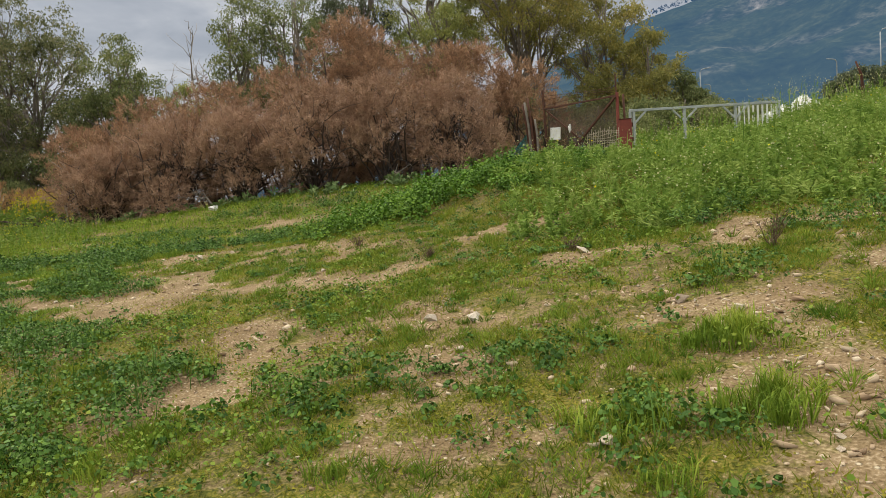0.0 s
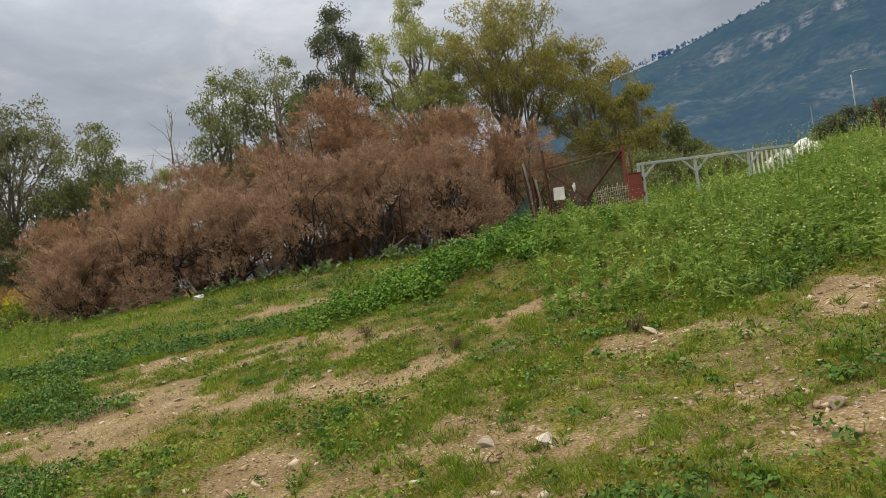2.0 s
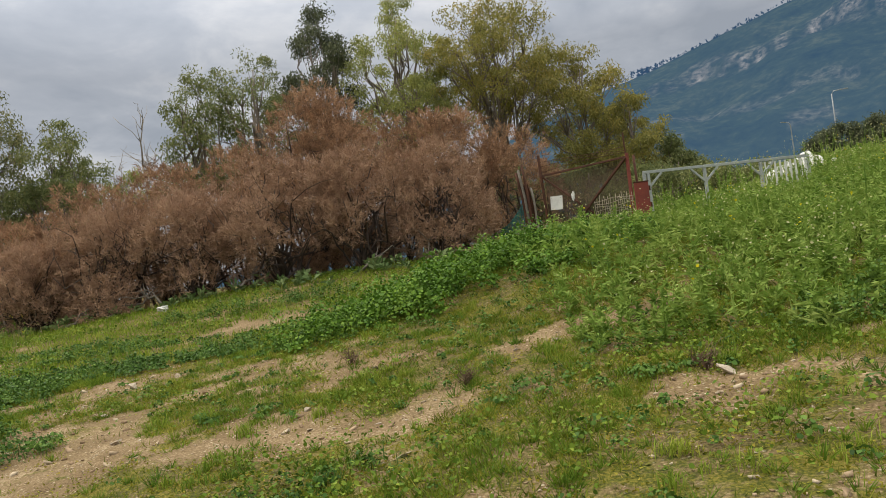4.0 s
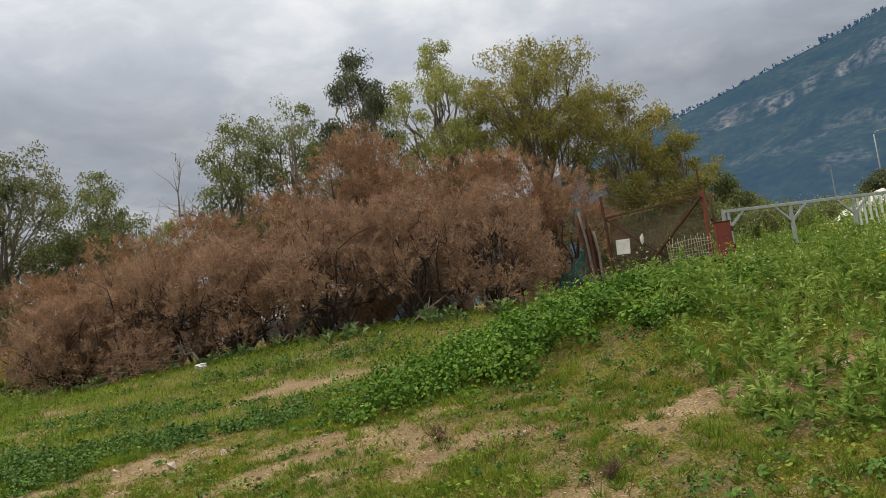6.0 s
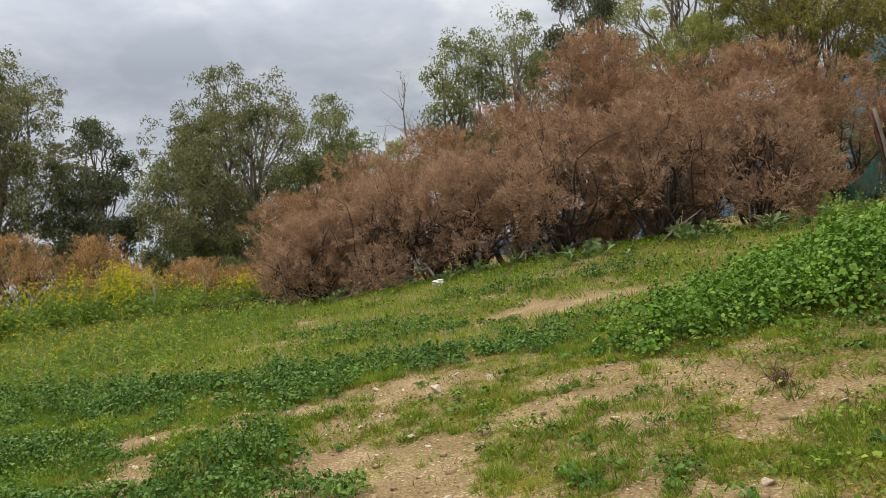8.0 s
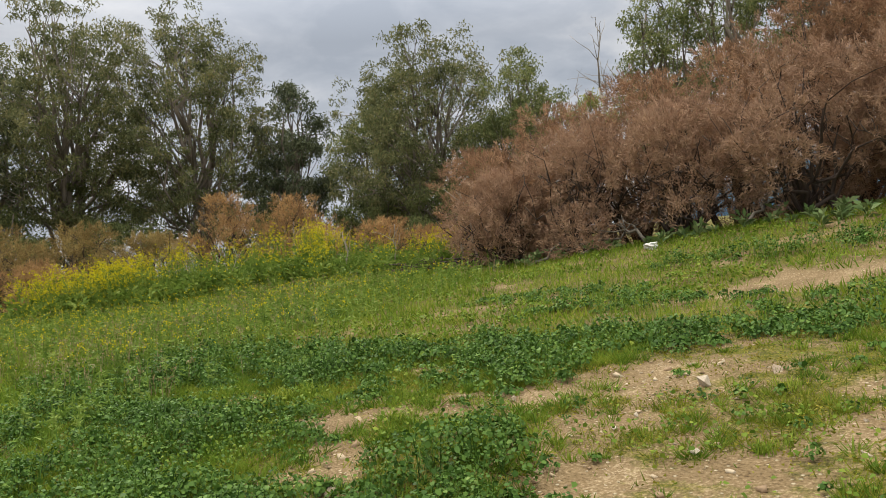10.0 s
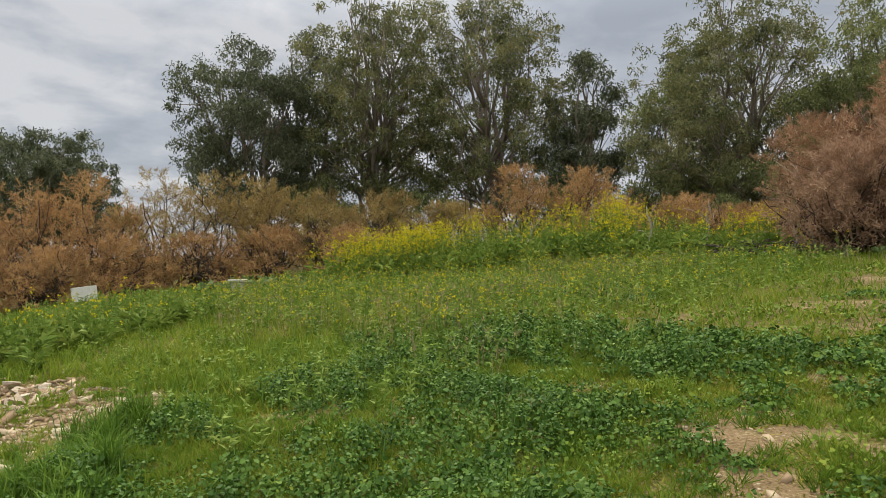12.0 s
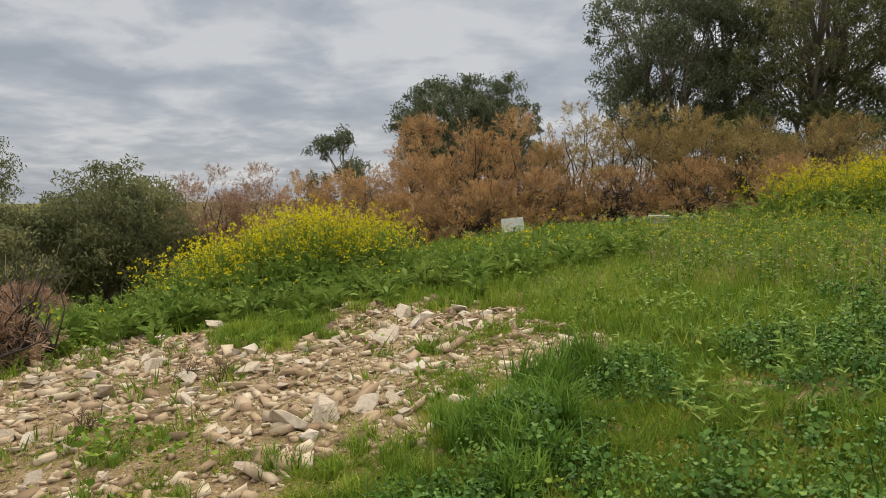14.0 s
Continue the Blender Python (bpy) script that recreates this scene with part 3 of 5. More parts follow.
def bareness(x, y):
    """0 where the sward is closed, 1 on naked soil: worn spots, broken up by moss and tufts at every scale."""
    f = np.zeros_like(x)
    for e in BARE + BARE_2:
        d = ((x - e[0]) / e[2]) ** 2 + ((y - e[1]) / e[3]) ** 2
        f = np.maximum(f, np.exp(-0.8 * d))
    worn = np.clip((x + 6.5) / 2, 0, 1) * np.clip((10.2 - y - 0.4 * x) / 2, 0, 1)
    stony = np.clip((x - 0.8) / 2, 0, 1) * np.clip((7.4 - y) / 1.5, 0, 1)
    n = fbm(x, y, 0.9) - 0.5
    b = 0.62 * f + 0.20 * worn + 0.04 * stony + 2.2 * n + 1.3 * (fbm(x + 11, y + 7, 0.28) - 0.5) - 0.10 - 0.10 * np.clip(x, 0, 1)
    b = np.clip((b - 0.16) / 0.6, 0, 1)
    track = np.exp(-(((x + 3.0) / 1.5) ** 2 + ((y - 15.45 - 0.25 * (x + 3.0)) / 0.5) ** 2)) + 1.2 * n
    b = np.maximum(b, np.clip(1.9 * track - 0.35, 0, 1))
    tongue = np.clip(blob(x, y, TONGUE) * 2 + 0.4, 0, 1)
    rub = np.clip(0.35 + 2.2 * np.maximum(blob(x, y, RUBBLE), blob(x, y, RUBBLE_END)), 0, 1) * (1 - tongue) * np.clip(0.72 - 2.2 * n, 0, 1) * 1.3
    return np.clip(np.maximum(b * (x > -9.5), rub), 0, 1)


def leafiness(x, y, patches):
    """Height of the leafy canopy at each point."""
    h = np.zeros_like(x)
    for e in patches:
        d = ((x - e[0]) / e[2]) ** 2 + ((y - e[1]) / e[3]) ** 2
        rag = 1 - 0.85 * d + 3.2 * (fbm(x + 3, y + 8, 0.7) - 0.5)
        h = np.maximum(h, e[4] * np.clip(1.15 * rag, 0, 1) ** 0.7 * (d < 2.2))
    return h


# ---- ground ----
def axis(lo, hi, step, far):
    mid = np.arange(lo, hi + step / 2, step)
    tail = step * np.cumsum(1.32 ** np.arange(1, 33))
    tail = tail[tail < far]
    return np.concatenate([(lo - tail)[::-1], mid, hi + tail])


gx, gy = axis(-24, 9, 0.16, 2500), axis(-2, 24, 0.16, 2500)
GX, GY = np.meshgrid(gx, gy, indexing="ij")
gi, gj = np.meshgrid(np.arange(len(gx) - 1), np.arange(len(gy) - 1), indexing="ij")
gi, gj = gi.ravel(), gj.ravel()
NY = len(gy)
ground_me = mesh_of("ground", np.stack([GX.ravel(), GY.ravel(), land(GX, GY).ravel()], 1),
                    np.stack([gi * NY + gj, (gi + 1) * NY + gj, (gi + 1) * NY + gj + 1, gi * NY + gj + 1], 1), M_GROUND, smooth=True)
cover = ground_me.attributes.new("cover", "FLOAT", "POINT")
cover.data.foreach_set("value", (0.66 - 0.52 * bareness(GX, GY)).ravel().astype(np.float32))
ground = tagged(new("ground", ground_me), "sloping field of pale stony soil and yellowish moss", "ground", kind="structure")

# ---- mountain ----
CREST_AZ = np.array([-30, -18, -5, 5, 11, 14, 16.6, 20.5, 23, 26.7, 29, 32, 37, 45, 60, 80, 105], float)
CREST_EL = np.array([0.5, 2.0, 5.5, 9.0, 12.2, 13.4, 14.1, 14.8, 15.3, 16.3, 16.9, 17.6, 18.8, 20.0, 20.5, 16.0, 2.0], float)


def mountain():
    az = np.linspace(-30, 105, 420)
    s = np.linspace(0, 1.06, 75)
    A, S = np.meshgrid(az, s, indexing="ij")
    el = np.interp(A, CREST_AZ, CREST_EL)
    R = 900 + 1300 * S
    top = 2200 * np.tan(np.radians(el))
    X, Y = R * np.sin(np.radians(A)), R * np.cos(np.radians(A))
    rough = value_noise(X, Y, 160) * 0.6 + value_noise(X, Y, 60) * 0.3 + value_noise(X, Y, 22) * 0.14 - 0.5
    prof = np.where(S < 1, np.clip(S, 0, 1) ** 0.85, 1 - (S - 1) * 2)
    band = 0.70 + 0.05 * (value_noise(A, A * 0, 4.0) - 0.5) - 0.004 * (A - 26)
    cliff = np.exp(-((S - band) / 0.028) ** 2) * np.clip((A - 19) / 5, 0, 1) * np.clip((48 - A) / 8, 0, 1)
    step = 0.022 * np.tanh((S - band) / 0.012) * np.clip((A - 19) / 5, 0, 1)
    Z = top * np.clip(prof + step, 0, 1.02) + 60 * rough * np.clip(S * 4, 0, 1) * np.clip((1.08 - S) * 3, 0.08, 1) - 20
    ledge = np.exp(-((S - band + 0.26) / 0.012) ** 2) * (value_noise(A, A * 0 + 7, 2.2) > 0.62)
    ledge = ledge + np.exp(-((S - band + 0.4) / 0.02) ** 2) * (value_noise(A, A * 0 + 3, 1.7) > 0.66)
    i, j = np.meshgrid(np.arange(len(az) - 1), np.arange(len(s) - 1), indexing="ij")
    i, j = i.ravel(), j.ravel()
    n = len(s)
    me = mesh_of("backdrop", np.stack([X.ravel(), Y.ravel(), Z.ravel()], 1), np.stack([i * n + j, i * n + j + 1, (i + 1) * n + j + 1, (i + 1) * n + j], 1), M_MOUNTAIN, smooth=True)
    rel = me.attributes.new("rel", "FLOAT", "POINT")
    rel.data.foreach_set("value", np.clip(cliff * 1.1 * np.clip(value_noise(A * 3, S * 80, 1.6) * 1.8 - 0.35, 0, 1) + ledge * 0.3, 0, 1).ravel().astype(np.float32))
    tagged(new("backdrop", me), "blue-green wooded mountain with pale rock cliffs, haze put in as a blue glow", "mountain", kind="structure")
    # pines along the skyline
    woods = Soup()
    m = 900
    a = rng.uniform(14, 60, m)
    e = np.interp(a, CREST_AZ, CREST_EL)
    r = 2200 - rng.uniform(0, 60, m)
    x, y = r * np.sin(np.radians(a)), r * np.cos(np.radians(a))
    h = rng.uniform(1.5, 4.5, m) * (0.5 + value_noise(a, a * 0, 1.1))
    z = 2200 * np.tan(np.radians(e)) - 27
    for k in range(6):
        c = np.stack([x + rng.normal(0, 2, m), y + rng.normal(0, 2, m), z + h * (0.5 + 0.3 * k) + 4], 1)
        broad(woods, c, np.stack([-x, -y, np.zeros(m)], 1) + rng.normal(0, 300, (m, 3)), h * (1.1 - 0.12 * k), 0.2)
    # the ridge material gives the pines its painted haze glow too
    tagged(new("far_woods", woods.mesh("far_woods", M_MOUNTAIN)), "distant dark pines along the mountain crest, with the same blue haze glow", "woods", kind="stuff")


mountain()


# ---- trees and shrubs ----
def eucalyptus(x, y, top, r, low, mat, leaves, label, lobes=10, stems=1, name="eucalyptus_tree", droop=0.6, leaf=0.15, spread=0.54):
    z0 = float(land(x, y))
    H = top - z0
    leaf = leaf * max(1.0, math.hypot(x, y) / 36)
    root = thing(name, label, "tree", place=(x, y, z0 - 0.1), group="trees behind the field")
    wood, crown = Soup(), Soup()
    tops = []
    for s in range(stems):
        a = rng.uniform(0, 6.28)
        lean = r * 0.35 * (0.4 if stems == 1 else 1.0)
        tip = np.array([math.cos(a) * lean, math.sin(a) * lean, H * rng.uniform(0.8, 0.93)])
        foot = np.array([math.cos(a) * 0.15, math.sin(a) * 0.15, 0]) * (stems > 1)
        p = bent_path(foot, tip, 0.012 * H, 9)
        tube(wood, p, np.linspace(0.02 * H / stems ** 0.4, 0.02, 9), 7)
        tops.append(p)
    cz, rz = H * (low + 1) / 2, H * (1 - low) / 2
    # boughs spread evenly through a blunt egg, each ending in a cloud of leaf sprays
    lobe = 0.40 * min(r, rz)
    lobes = max(lobes, int(1.25 * lobes * min(2.0, max(r, rz) / min(r, rz)) ** 0.5))
    pts = [np.array([0.0, 0.0, cz + rz - 0.75 * lobe])]
    while len(pts) < lobes:
        w = rng.uniform(-0.95, 0.95, 12)
        a = rng.uniform(0, 6.28, 12)
        rim = (1 - np.abs(w) ** 2.6) ** 0.5 * (r - 0.6 * lobe) * rng.uniform(0.45, 1.1, 12)
        trial = np.stack([np.cos(a) * rim, np.sin(a) * rim, cz + w * (rz - 0.6 * lobe)], 1)
        gap = np.min(np.linalg.norm(trial[:, None] - np.array(pts)[None], axis=2), axis=1)
        pts.append(trial[int(np.argmax(gap))])
    per = int(leaves * 1.75) // lobes
    for c in pts:
        size = lobe * rng.uniform(0.75, 1.2)
        stem = tops[rng.integers(len(tops))]
        start = stem[max(1, min(7, int((c[2] / H) * 7.2) - rng.integers(1, 3)))]
        limb = bent_path(start, c, 0.02 * H, 6)
        tube(wood, limb, np.linspace(0.0085 * H, 0.012, 6), 5)
        k = max(7, per // 70)
        ball = unit(rng.normal(0, 1, (k, 3)) + np.array([0, 0, 0.25])) * (rng.random((k, 1)) ** 0.33)
        tw = c + ball * np.array([size, size, size * 0.85])
        for t in tw[::3]:
            tube(wood, bent_path(limb[rng.integers(2, 5)], t, 0.06, 4), np.linspace(0.03, 0.006, 4), 3)
        m = max(10, per // k)
        cc = np.repeat(tw, m, 0)
        rad = np.repeat(rng.uniform(0.5, 1.15, k), m)[:, None]
        off = unit(rng.normal(0, 1, (len(cc), 3))) * (rng.random((len(cc), 1)) ** 0.45) * np.array([spread, spread, spread * 0.75]) * rad
        d = rng.normal(0, 0.6, (len(cc), 3)) + np.array([0, 0, -droop])
        strips(crown, cc + off, d, rng.uniform(0.6, 1.4, len(cc)) * leaf, leaf * 0.38, single=True)
    under(new("trunk", wood.mesh("trunk", M_BARK, True)), root, "grey branching trunk")
    under(new("crown", crown.mesh("crown", mat)), root)
    return root


def tamarisk(x, y, height, r, mat, plumes, label, per=36, name="tamarisk_shrub", plume=0.42, twig=M_TWIG, group="brown shrub thicket", flat=0.0):
    """A dense shrub: a fan of crooked stems, and feathery plumes standing out along the upper part."""
    z0 = float(land(x, y))
    height = height * 1.1
    root = thing(name, label, "shrub", group=group, place=(x, y, z0 - 0.05))
    wood, fluff = Soup(), Soup()
    n = 20
    a = rng.uniform(0, 6.28, n)
    tips = []
    for k in range(n):
        t = rng.uniform(0.05, 0.95) ** 0.6
        tip = np.array([math.cos(a[k]) * r * t, math.sin(a[k]) * r * t, height * (1 - 0.55 * t * t) * rng.uniform(0.7, 0.95)])
        foot = tip * np.array([0.12, 0.12, 0]) + np.append(rng.normal(0, 0.15, 2), 0)
        p = bent_path(foot, tip, 0.14, 7)
        tube(wood, p, np.linspace(0.045, 0.008, 7), 4)
        tips.append(p)
        for _ in range(3):
            s = p[rng.integers(2, 6)]
            tube(wood, bent_path(s, s + rng.normal(0, 0.45, 3) + np.array([0, 0, 0.3]), 0.07, 4), np.linspace(0.014, 0.004, 4), 3)
    # rounded lobes over a dome, each set with plumes
    count = max(12, int(13 + 9 * r))
    la = rng.uniform(0, 6.28, count)
    lu = np.sqrt(rng.random(count)) * 0.9
    lz = height * np.sqrt(1 - lu ** 2.2) * rng.uniform(0.62, 0.9, count)
    low = np.arange(count) % 4 < 1
    lu = np.where(low, rng.uniform(0.72, 0.95, count), lu)
    lz = np.where(low, height * rng.uniform(0.04, 0.34, count), lz)
    lz[1] = height * 0.86
    lu[1] = 0.1
    centre = np.stack([np.cos(la) * lu * r * 0.85, np.sin(la) * lu * r * 0.85, lz], 1)
    radius = rng.uniform(0.22, 0.36, count) * min(r, height) * np.where(low, 0.9, 1.0)
    which = rng.integers(0, count, plumes)
    d0 = unit(rng.normal(0, 1, (plumes, 3)) + np.array([0, 0, 0.45]))
    base = centre[which] + d0 * (radius[which] * rng.uniform(0.45, 1.12, plumes) ** 0.5)[:, None]
    base[:, 2] = np.clip(base[:, 2], 0.08, height * 0.93)
    out = unit(d0 * 0.8 + np.array([0, 0, 0.45]) + rng.normal(0, 0.3, (plumes, 3)))
    b = np.repeat(base, per, 0)
    o = np.repeat(out, per, 0)
    t = rng.uniform(0, 1, (len(b), 1))
    start = b + o * t * plume * 0.8 + rng.normal(0, 0.07, b.shape) * (1.15 - t)
    d = o + rng.normal(0, 0.7, b.shape) * (1.1 - 0.4 * t)
    strips(fluff, start, d, rng.uniform(0.06, 0.17, len(b)), 0.022, single=True)
    under(new("branchwork", wood.mesh("branchwork", twig, True)), root, "dark crooked woody stems")
    under(new("foliage", fluff.mesh("foliage", mat)), root)
    return root


BROWN = "brown withered feathery tamarisk shrub in a dense thicket"
for x, y, h, r in [(-2.8, 24.6, 6.1, 1.4), (-11.4, 23.4, 2.9, 1.7), (-9.6, 23.7, 3.7, 2.2), (-7.3, 23.6, 3.9, 2.3), (-5.2, 23.6, 4.2, 2.3), (-3.0, 24.2, 5.4, 2.6), (-0.9, 23.4, 4.3, 2.1), (0.9, 23.8, 4.2, 2.1), (2.9, 24.6, 3.6, 1.9)]:
    tamarisk(x, y, h, r, M_TAM, 800, BROWN)
for x, y, h, r in [(-10.2, 21.9, 2.1, 1.5), (-8.0, 21.6, 2.6, 1.7), (-5.9, 21.4, 2.7, 1.7), (-3.6, 21.2, 3.0, 1.8), (-1.5, 21.0, 2.9, 1.7), (0.5, 21.2, 2.8, 1.5)]:
    tamarisk(x, y, h, r, M_TAM_GREY, 560, "greyish-brown withered tamarisk shrub at the edge of the field")
GOLD = "orange-brown autumnal tamarisk shrub along the field edge"
for x, y, top, r in [(-15.5, 27.6, 3.0, 1.5), (-17.5, 27.0, 3.4, 1.6), (-20.0, 25.4, 4.4, 1.7), (-22.0, 24.2, 4.6, 1.7), (-23.6, 22.4, 3.4, 1.6), (-25.4, 21.0, 3.9, 1.6), (-26.4, 18.8, 3.9, 1.7), (-27.2, 17.2, 4.2, 1.6), (-27.8, 15.6, 4.5, 1.7), (-28.2, 13.8, 4.5, 1.7),
                     (-28.6, 12.0, 4.3, 1.7), (-29.0, 10.4, 4.0, 1.6), (-30.2, 9.0, 4.6, 1.3), (-28.6, 8.6, 2.8, 1.7), (-28.4, 6.8, 2.5, 1.8), (-28.6, 5.0, 2.3, 1.7)]:
    tamarisk(x, y, top - float(land(x, y)), r, M_TAM_OLIVE if 13 < y < 23 and x < -23 else M_TAM_GOLD, 420, "olive-gold tamarisk shrub along the field edge" if 13 < y < 23 and x < -23 else GOLD, per=27, group="orange shrubs along the edge")
for x, y, h, r in [(-24.6, 19.0, 1.5, 1.5), (-26.0, 16.6, 1.6, 1.6), (-26.6, 14.4, 1.5, 1.6), (-27.0, 12.4, 1.6, 1.6), (-27.2, 10.2, 1.5, 1.6), (-27.0, 8.0, 1.5, 1.6), (-26.8, 6.0, 1.5, 1.6), (-18.8, 25.0, 1.6, 1.5)]:
    tamarisk(x, y, h, r, M_TAM_GOLD, 330, "low orange-brown tamarisk shrub in front of the taller ones", per=34, group="orange shrubs along the edge")
for x, y, top, r in [(-30.5, 3.4, 2.6, 1.7), (-31.0, 1.9, 2.6, 1.6), (-33.0, 0.4, 2.4, 1.6), (-21.4, -0.6, -0.4, 0.8)]:
    tamarisk(x, y, max(0.6, top - float(land(x, y))), r, M_TAM_GREY, 700, "sparse grey-brown leafless shrub", per=22, group="bare shrubs", name="bare_shrub")
tamarisk(-14.1, 2.45, 0.62, 0.5, M_TAM_GREY, 130, "sparse grey-brown leafless shrub", per=16, group="bare shrubs", name="bare_shrub", plume=0.2)

TALL = "tall eucalyptus tree with drooping grey-green foliage"
for x, y, top, r, low, mat, n, lobes, stems in [
    (-3.4, 34.5, 15.0, 1.6, 0.3, M_EUC_DARK, 11000, 11, 1), (0.0, 34.5, 15.2, 2.5, 0.3, M_EUC_LIME, 13000, 12, 2), (4.3, 34.0, 13.9, 3.4, 0.5, M_EUC_OLIVE, 15000, 16, 4), (7.6, 33.4, 11.6, 2.5, 0.2, M_EUC_OLIVE, 12000, 10, 2),
    (9.6, 32.6, 9.2, 1.9, 0.1, M_EUC_OLIVE, 8000, 8, 2), (11.0, 32.2, 7.2, 1.3, 0.1, M_EUC, 5000, 6, 1), (-8.7, 33.4, 12.2, 1.8, 0.2, M_EUC, 8500, 12, 2), (-6.2, 34.0, 12.8, 2.4, 0.2, M_EUC, 10000, 12, 2),
    (-14.0, 32.3, 10.2, 2.1, 0.15, M_EUC, 10000, 12, 2), (-18.9, 33.0, 12.0, 4.3, 0.10, M_EUC_DUSK, 26000, 24, 3), (-24.8, 31.0, 10.8, 1.8, 0.15, M_EUC_DARK, 8000, 9, 2)]:
    eucalyptus(x, y, top, r, low, mat, n, TALL, lobes, stems)
for x, y, top, r, low, mat, n, lobes, stems in [
    (-28.4, 28.4, 14.6, 3.9, 0.12, M_EUC_DUSK, 23000, 20, 3), (-32.2, 25.2, 15.6, 4.0, 0.12, M_EUC_DUSK, 23000, 20, 3), (-34.8, 19.8, 11.8, 3.7, 0.15, M_EUC_DARK, 22000, 18, 2), (-47.0, 13.2, 8.9, 4.6, 0.15, M_EUC_DARK, 30000, 22, 3),
    (-50.5, 5.8, 6.0, 2.2, 0.15, M_EUC_DARK, 6000, 7, 2), (-29.0, -1.2, 3.1, 2.2, 0.0, M_EUC_DUSK, 14000, 16, 2), (-27.2, -3.0, 1.7, 2.2, 0.0, M_EUC_DUSK, 11000, 13, 2), (-30.8, 0.4, 1.9, 1.6, 0.0, M_EUC_DUSK, 6000, 9, 2), (-35.5, -9.2, 6.6, 2.5, 0.1, M_EUC_DUSK, 10000, 12, 2),
    (-22.2, 34.0, 10.2, 2.2, 0.1, M_EUC, 9000, 9, 2), (-36.0, 23.6, 13.0, 2.8, 0.1, M_EUC_DARK, 11000, 10, 2), (-26.4, 32.4, 9.0, 2.0, 0.1, M_EUC_DARK, 6000, 8, 2), (-15.8, 35.0, 8.6, 2.2, 0.05, M_EUC, 7000, 9, 2)]:
    eucalyptus(x, y, top, r, low, mat, n, "dense dark green eucalyptus tree", lobes, stems)
eucalyptus(-11.6, 33.4, 8.2, 1.2, 0.55, M_EUC_LIME, 1800, "thin sapling with yellow-green leaves", 4, 1)


def dead_tree(x, y, top):
    z0 = float(land(x, y))
    H = top - z0
    root = thing("dead_tree", "bare dead tree with pale leafless branches", "tree", place=(x, y, z0 - 0.1))
    trunk, twigs = Soup(), Soup()
    p = bent_path((0, 0, 0), (-0.5, 0, H * 0.7), 0.1, 8)
    tube(trunk, p, np.linspace(0.13, 0.05, 8), 6)
    for k in range(13):
        s = p[rng.integers(2, 8)]
        e = s + np.array([rng.uniform(-1.6, 1.0), rng.uniform(-0.8, 0.8), rng.uniform(0.8, 0.34 * H)])
        q = bent_path(s, e, 0.12, 6)
        tube(trunk, q, np.linspace(0.038, 0.012, 6), 5)
        for _ in range(7):
            b = q[rng.integers(2, 6)]
            tube(twigs, bent_path(b, b + np.array([rng.normal(0, 0.6), rng.normal(0, 0.4), rng.uniform(0.3, 1.1)]), 0.06, 4), np.linspace(0.017, 0.006, 4), 3)
    under(new("trunk", trunk.mesh("trunk", M_PALE_TWIG, True)), root)
    under(new("branchwork", twigs.mesh("branchwork", M_PALE_TWIG, True)), root)


dead_tree(-10.2, 32.0, 10.6)
for x, y, top, r in [(6.2, 27.5, 5.6, 2.3), (9.0, 28.4, 5.6, 2.2), (11.6, 29.5, 5.2, 1.8), (3.6, 28.8, 6.2, 2.2), (-13.5, 29.5, 5.0, 2.2), (-16.8, 31.0, 5.0, 2.4), (-21.0, 31.5, 5.4, 2.3), (-25.5, 29.6, 5.6, 2.3), (-29.8, 26.2, 5.6, 2.4), (-32.6, 22.4, 5.6, 2.4)]:
    eucalyptus(x, y, top, r, 0.0, M_EUC, 6000, "bushy green undergrowth behind the thicket", 9, 3, name="green_bush")


# ---- ground plants ----
def scatter(n, x0, x1, y0, y1):
    return rng.uniform(x0, x1, n), rng.uniform(y0, y1, n)


def on_land(x, y, up=0.0):
    return np.stack([x, y, land(x, y) + up], 1)


def tufts(soup, cx, cy, r, height, n, wide=0.008):
    """Tufts of blades fanning from ragged clumps."""
    k = max(3, n // 45)
    a, rr = rng.uniform(0, 6.28, k), r * np.sqrt(rng.random(k))
    px, py = cx + np.cos(a) * rr, cy + np.sin(a) * rr * 0.7
    w = rng.integers(0, k, n)
    x, y = px[w] + rng.normal(0, 0.035, n), py[w] + rng.normal(0, 0.035, n)
    tall = rng.uniform(0.5, 1.15, k)[w]
    blades(soup, on_land(x, y), height * rng.uniform(0.45, 1.1, n) * tall, rng.uniform(0.6, 1.2, n) * wide, rng.uniform(0.2, 1.0, n))


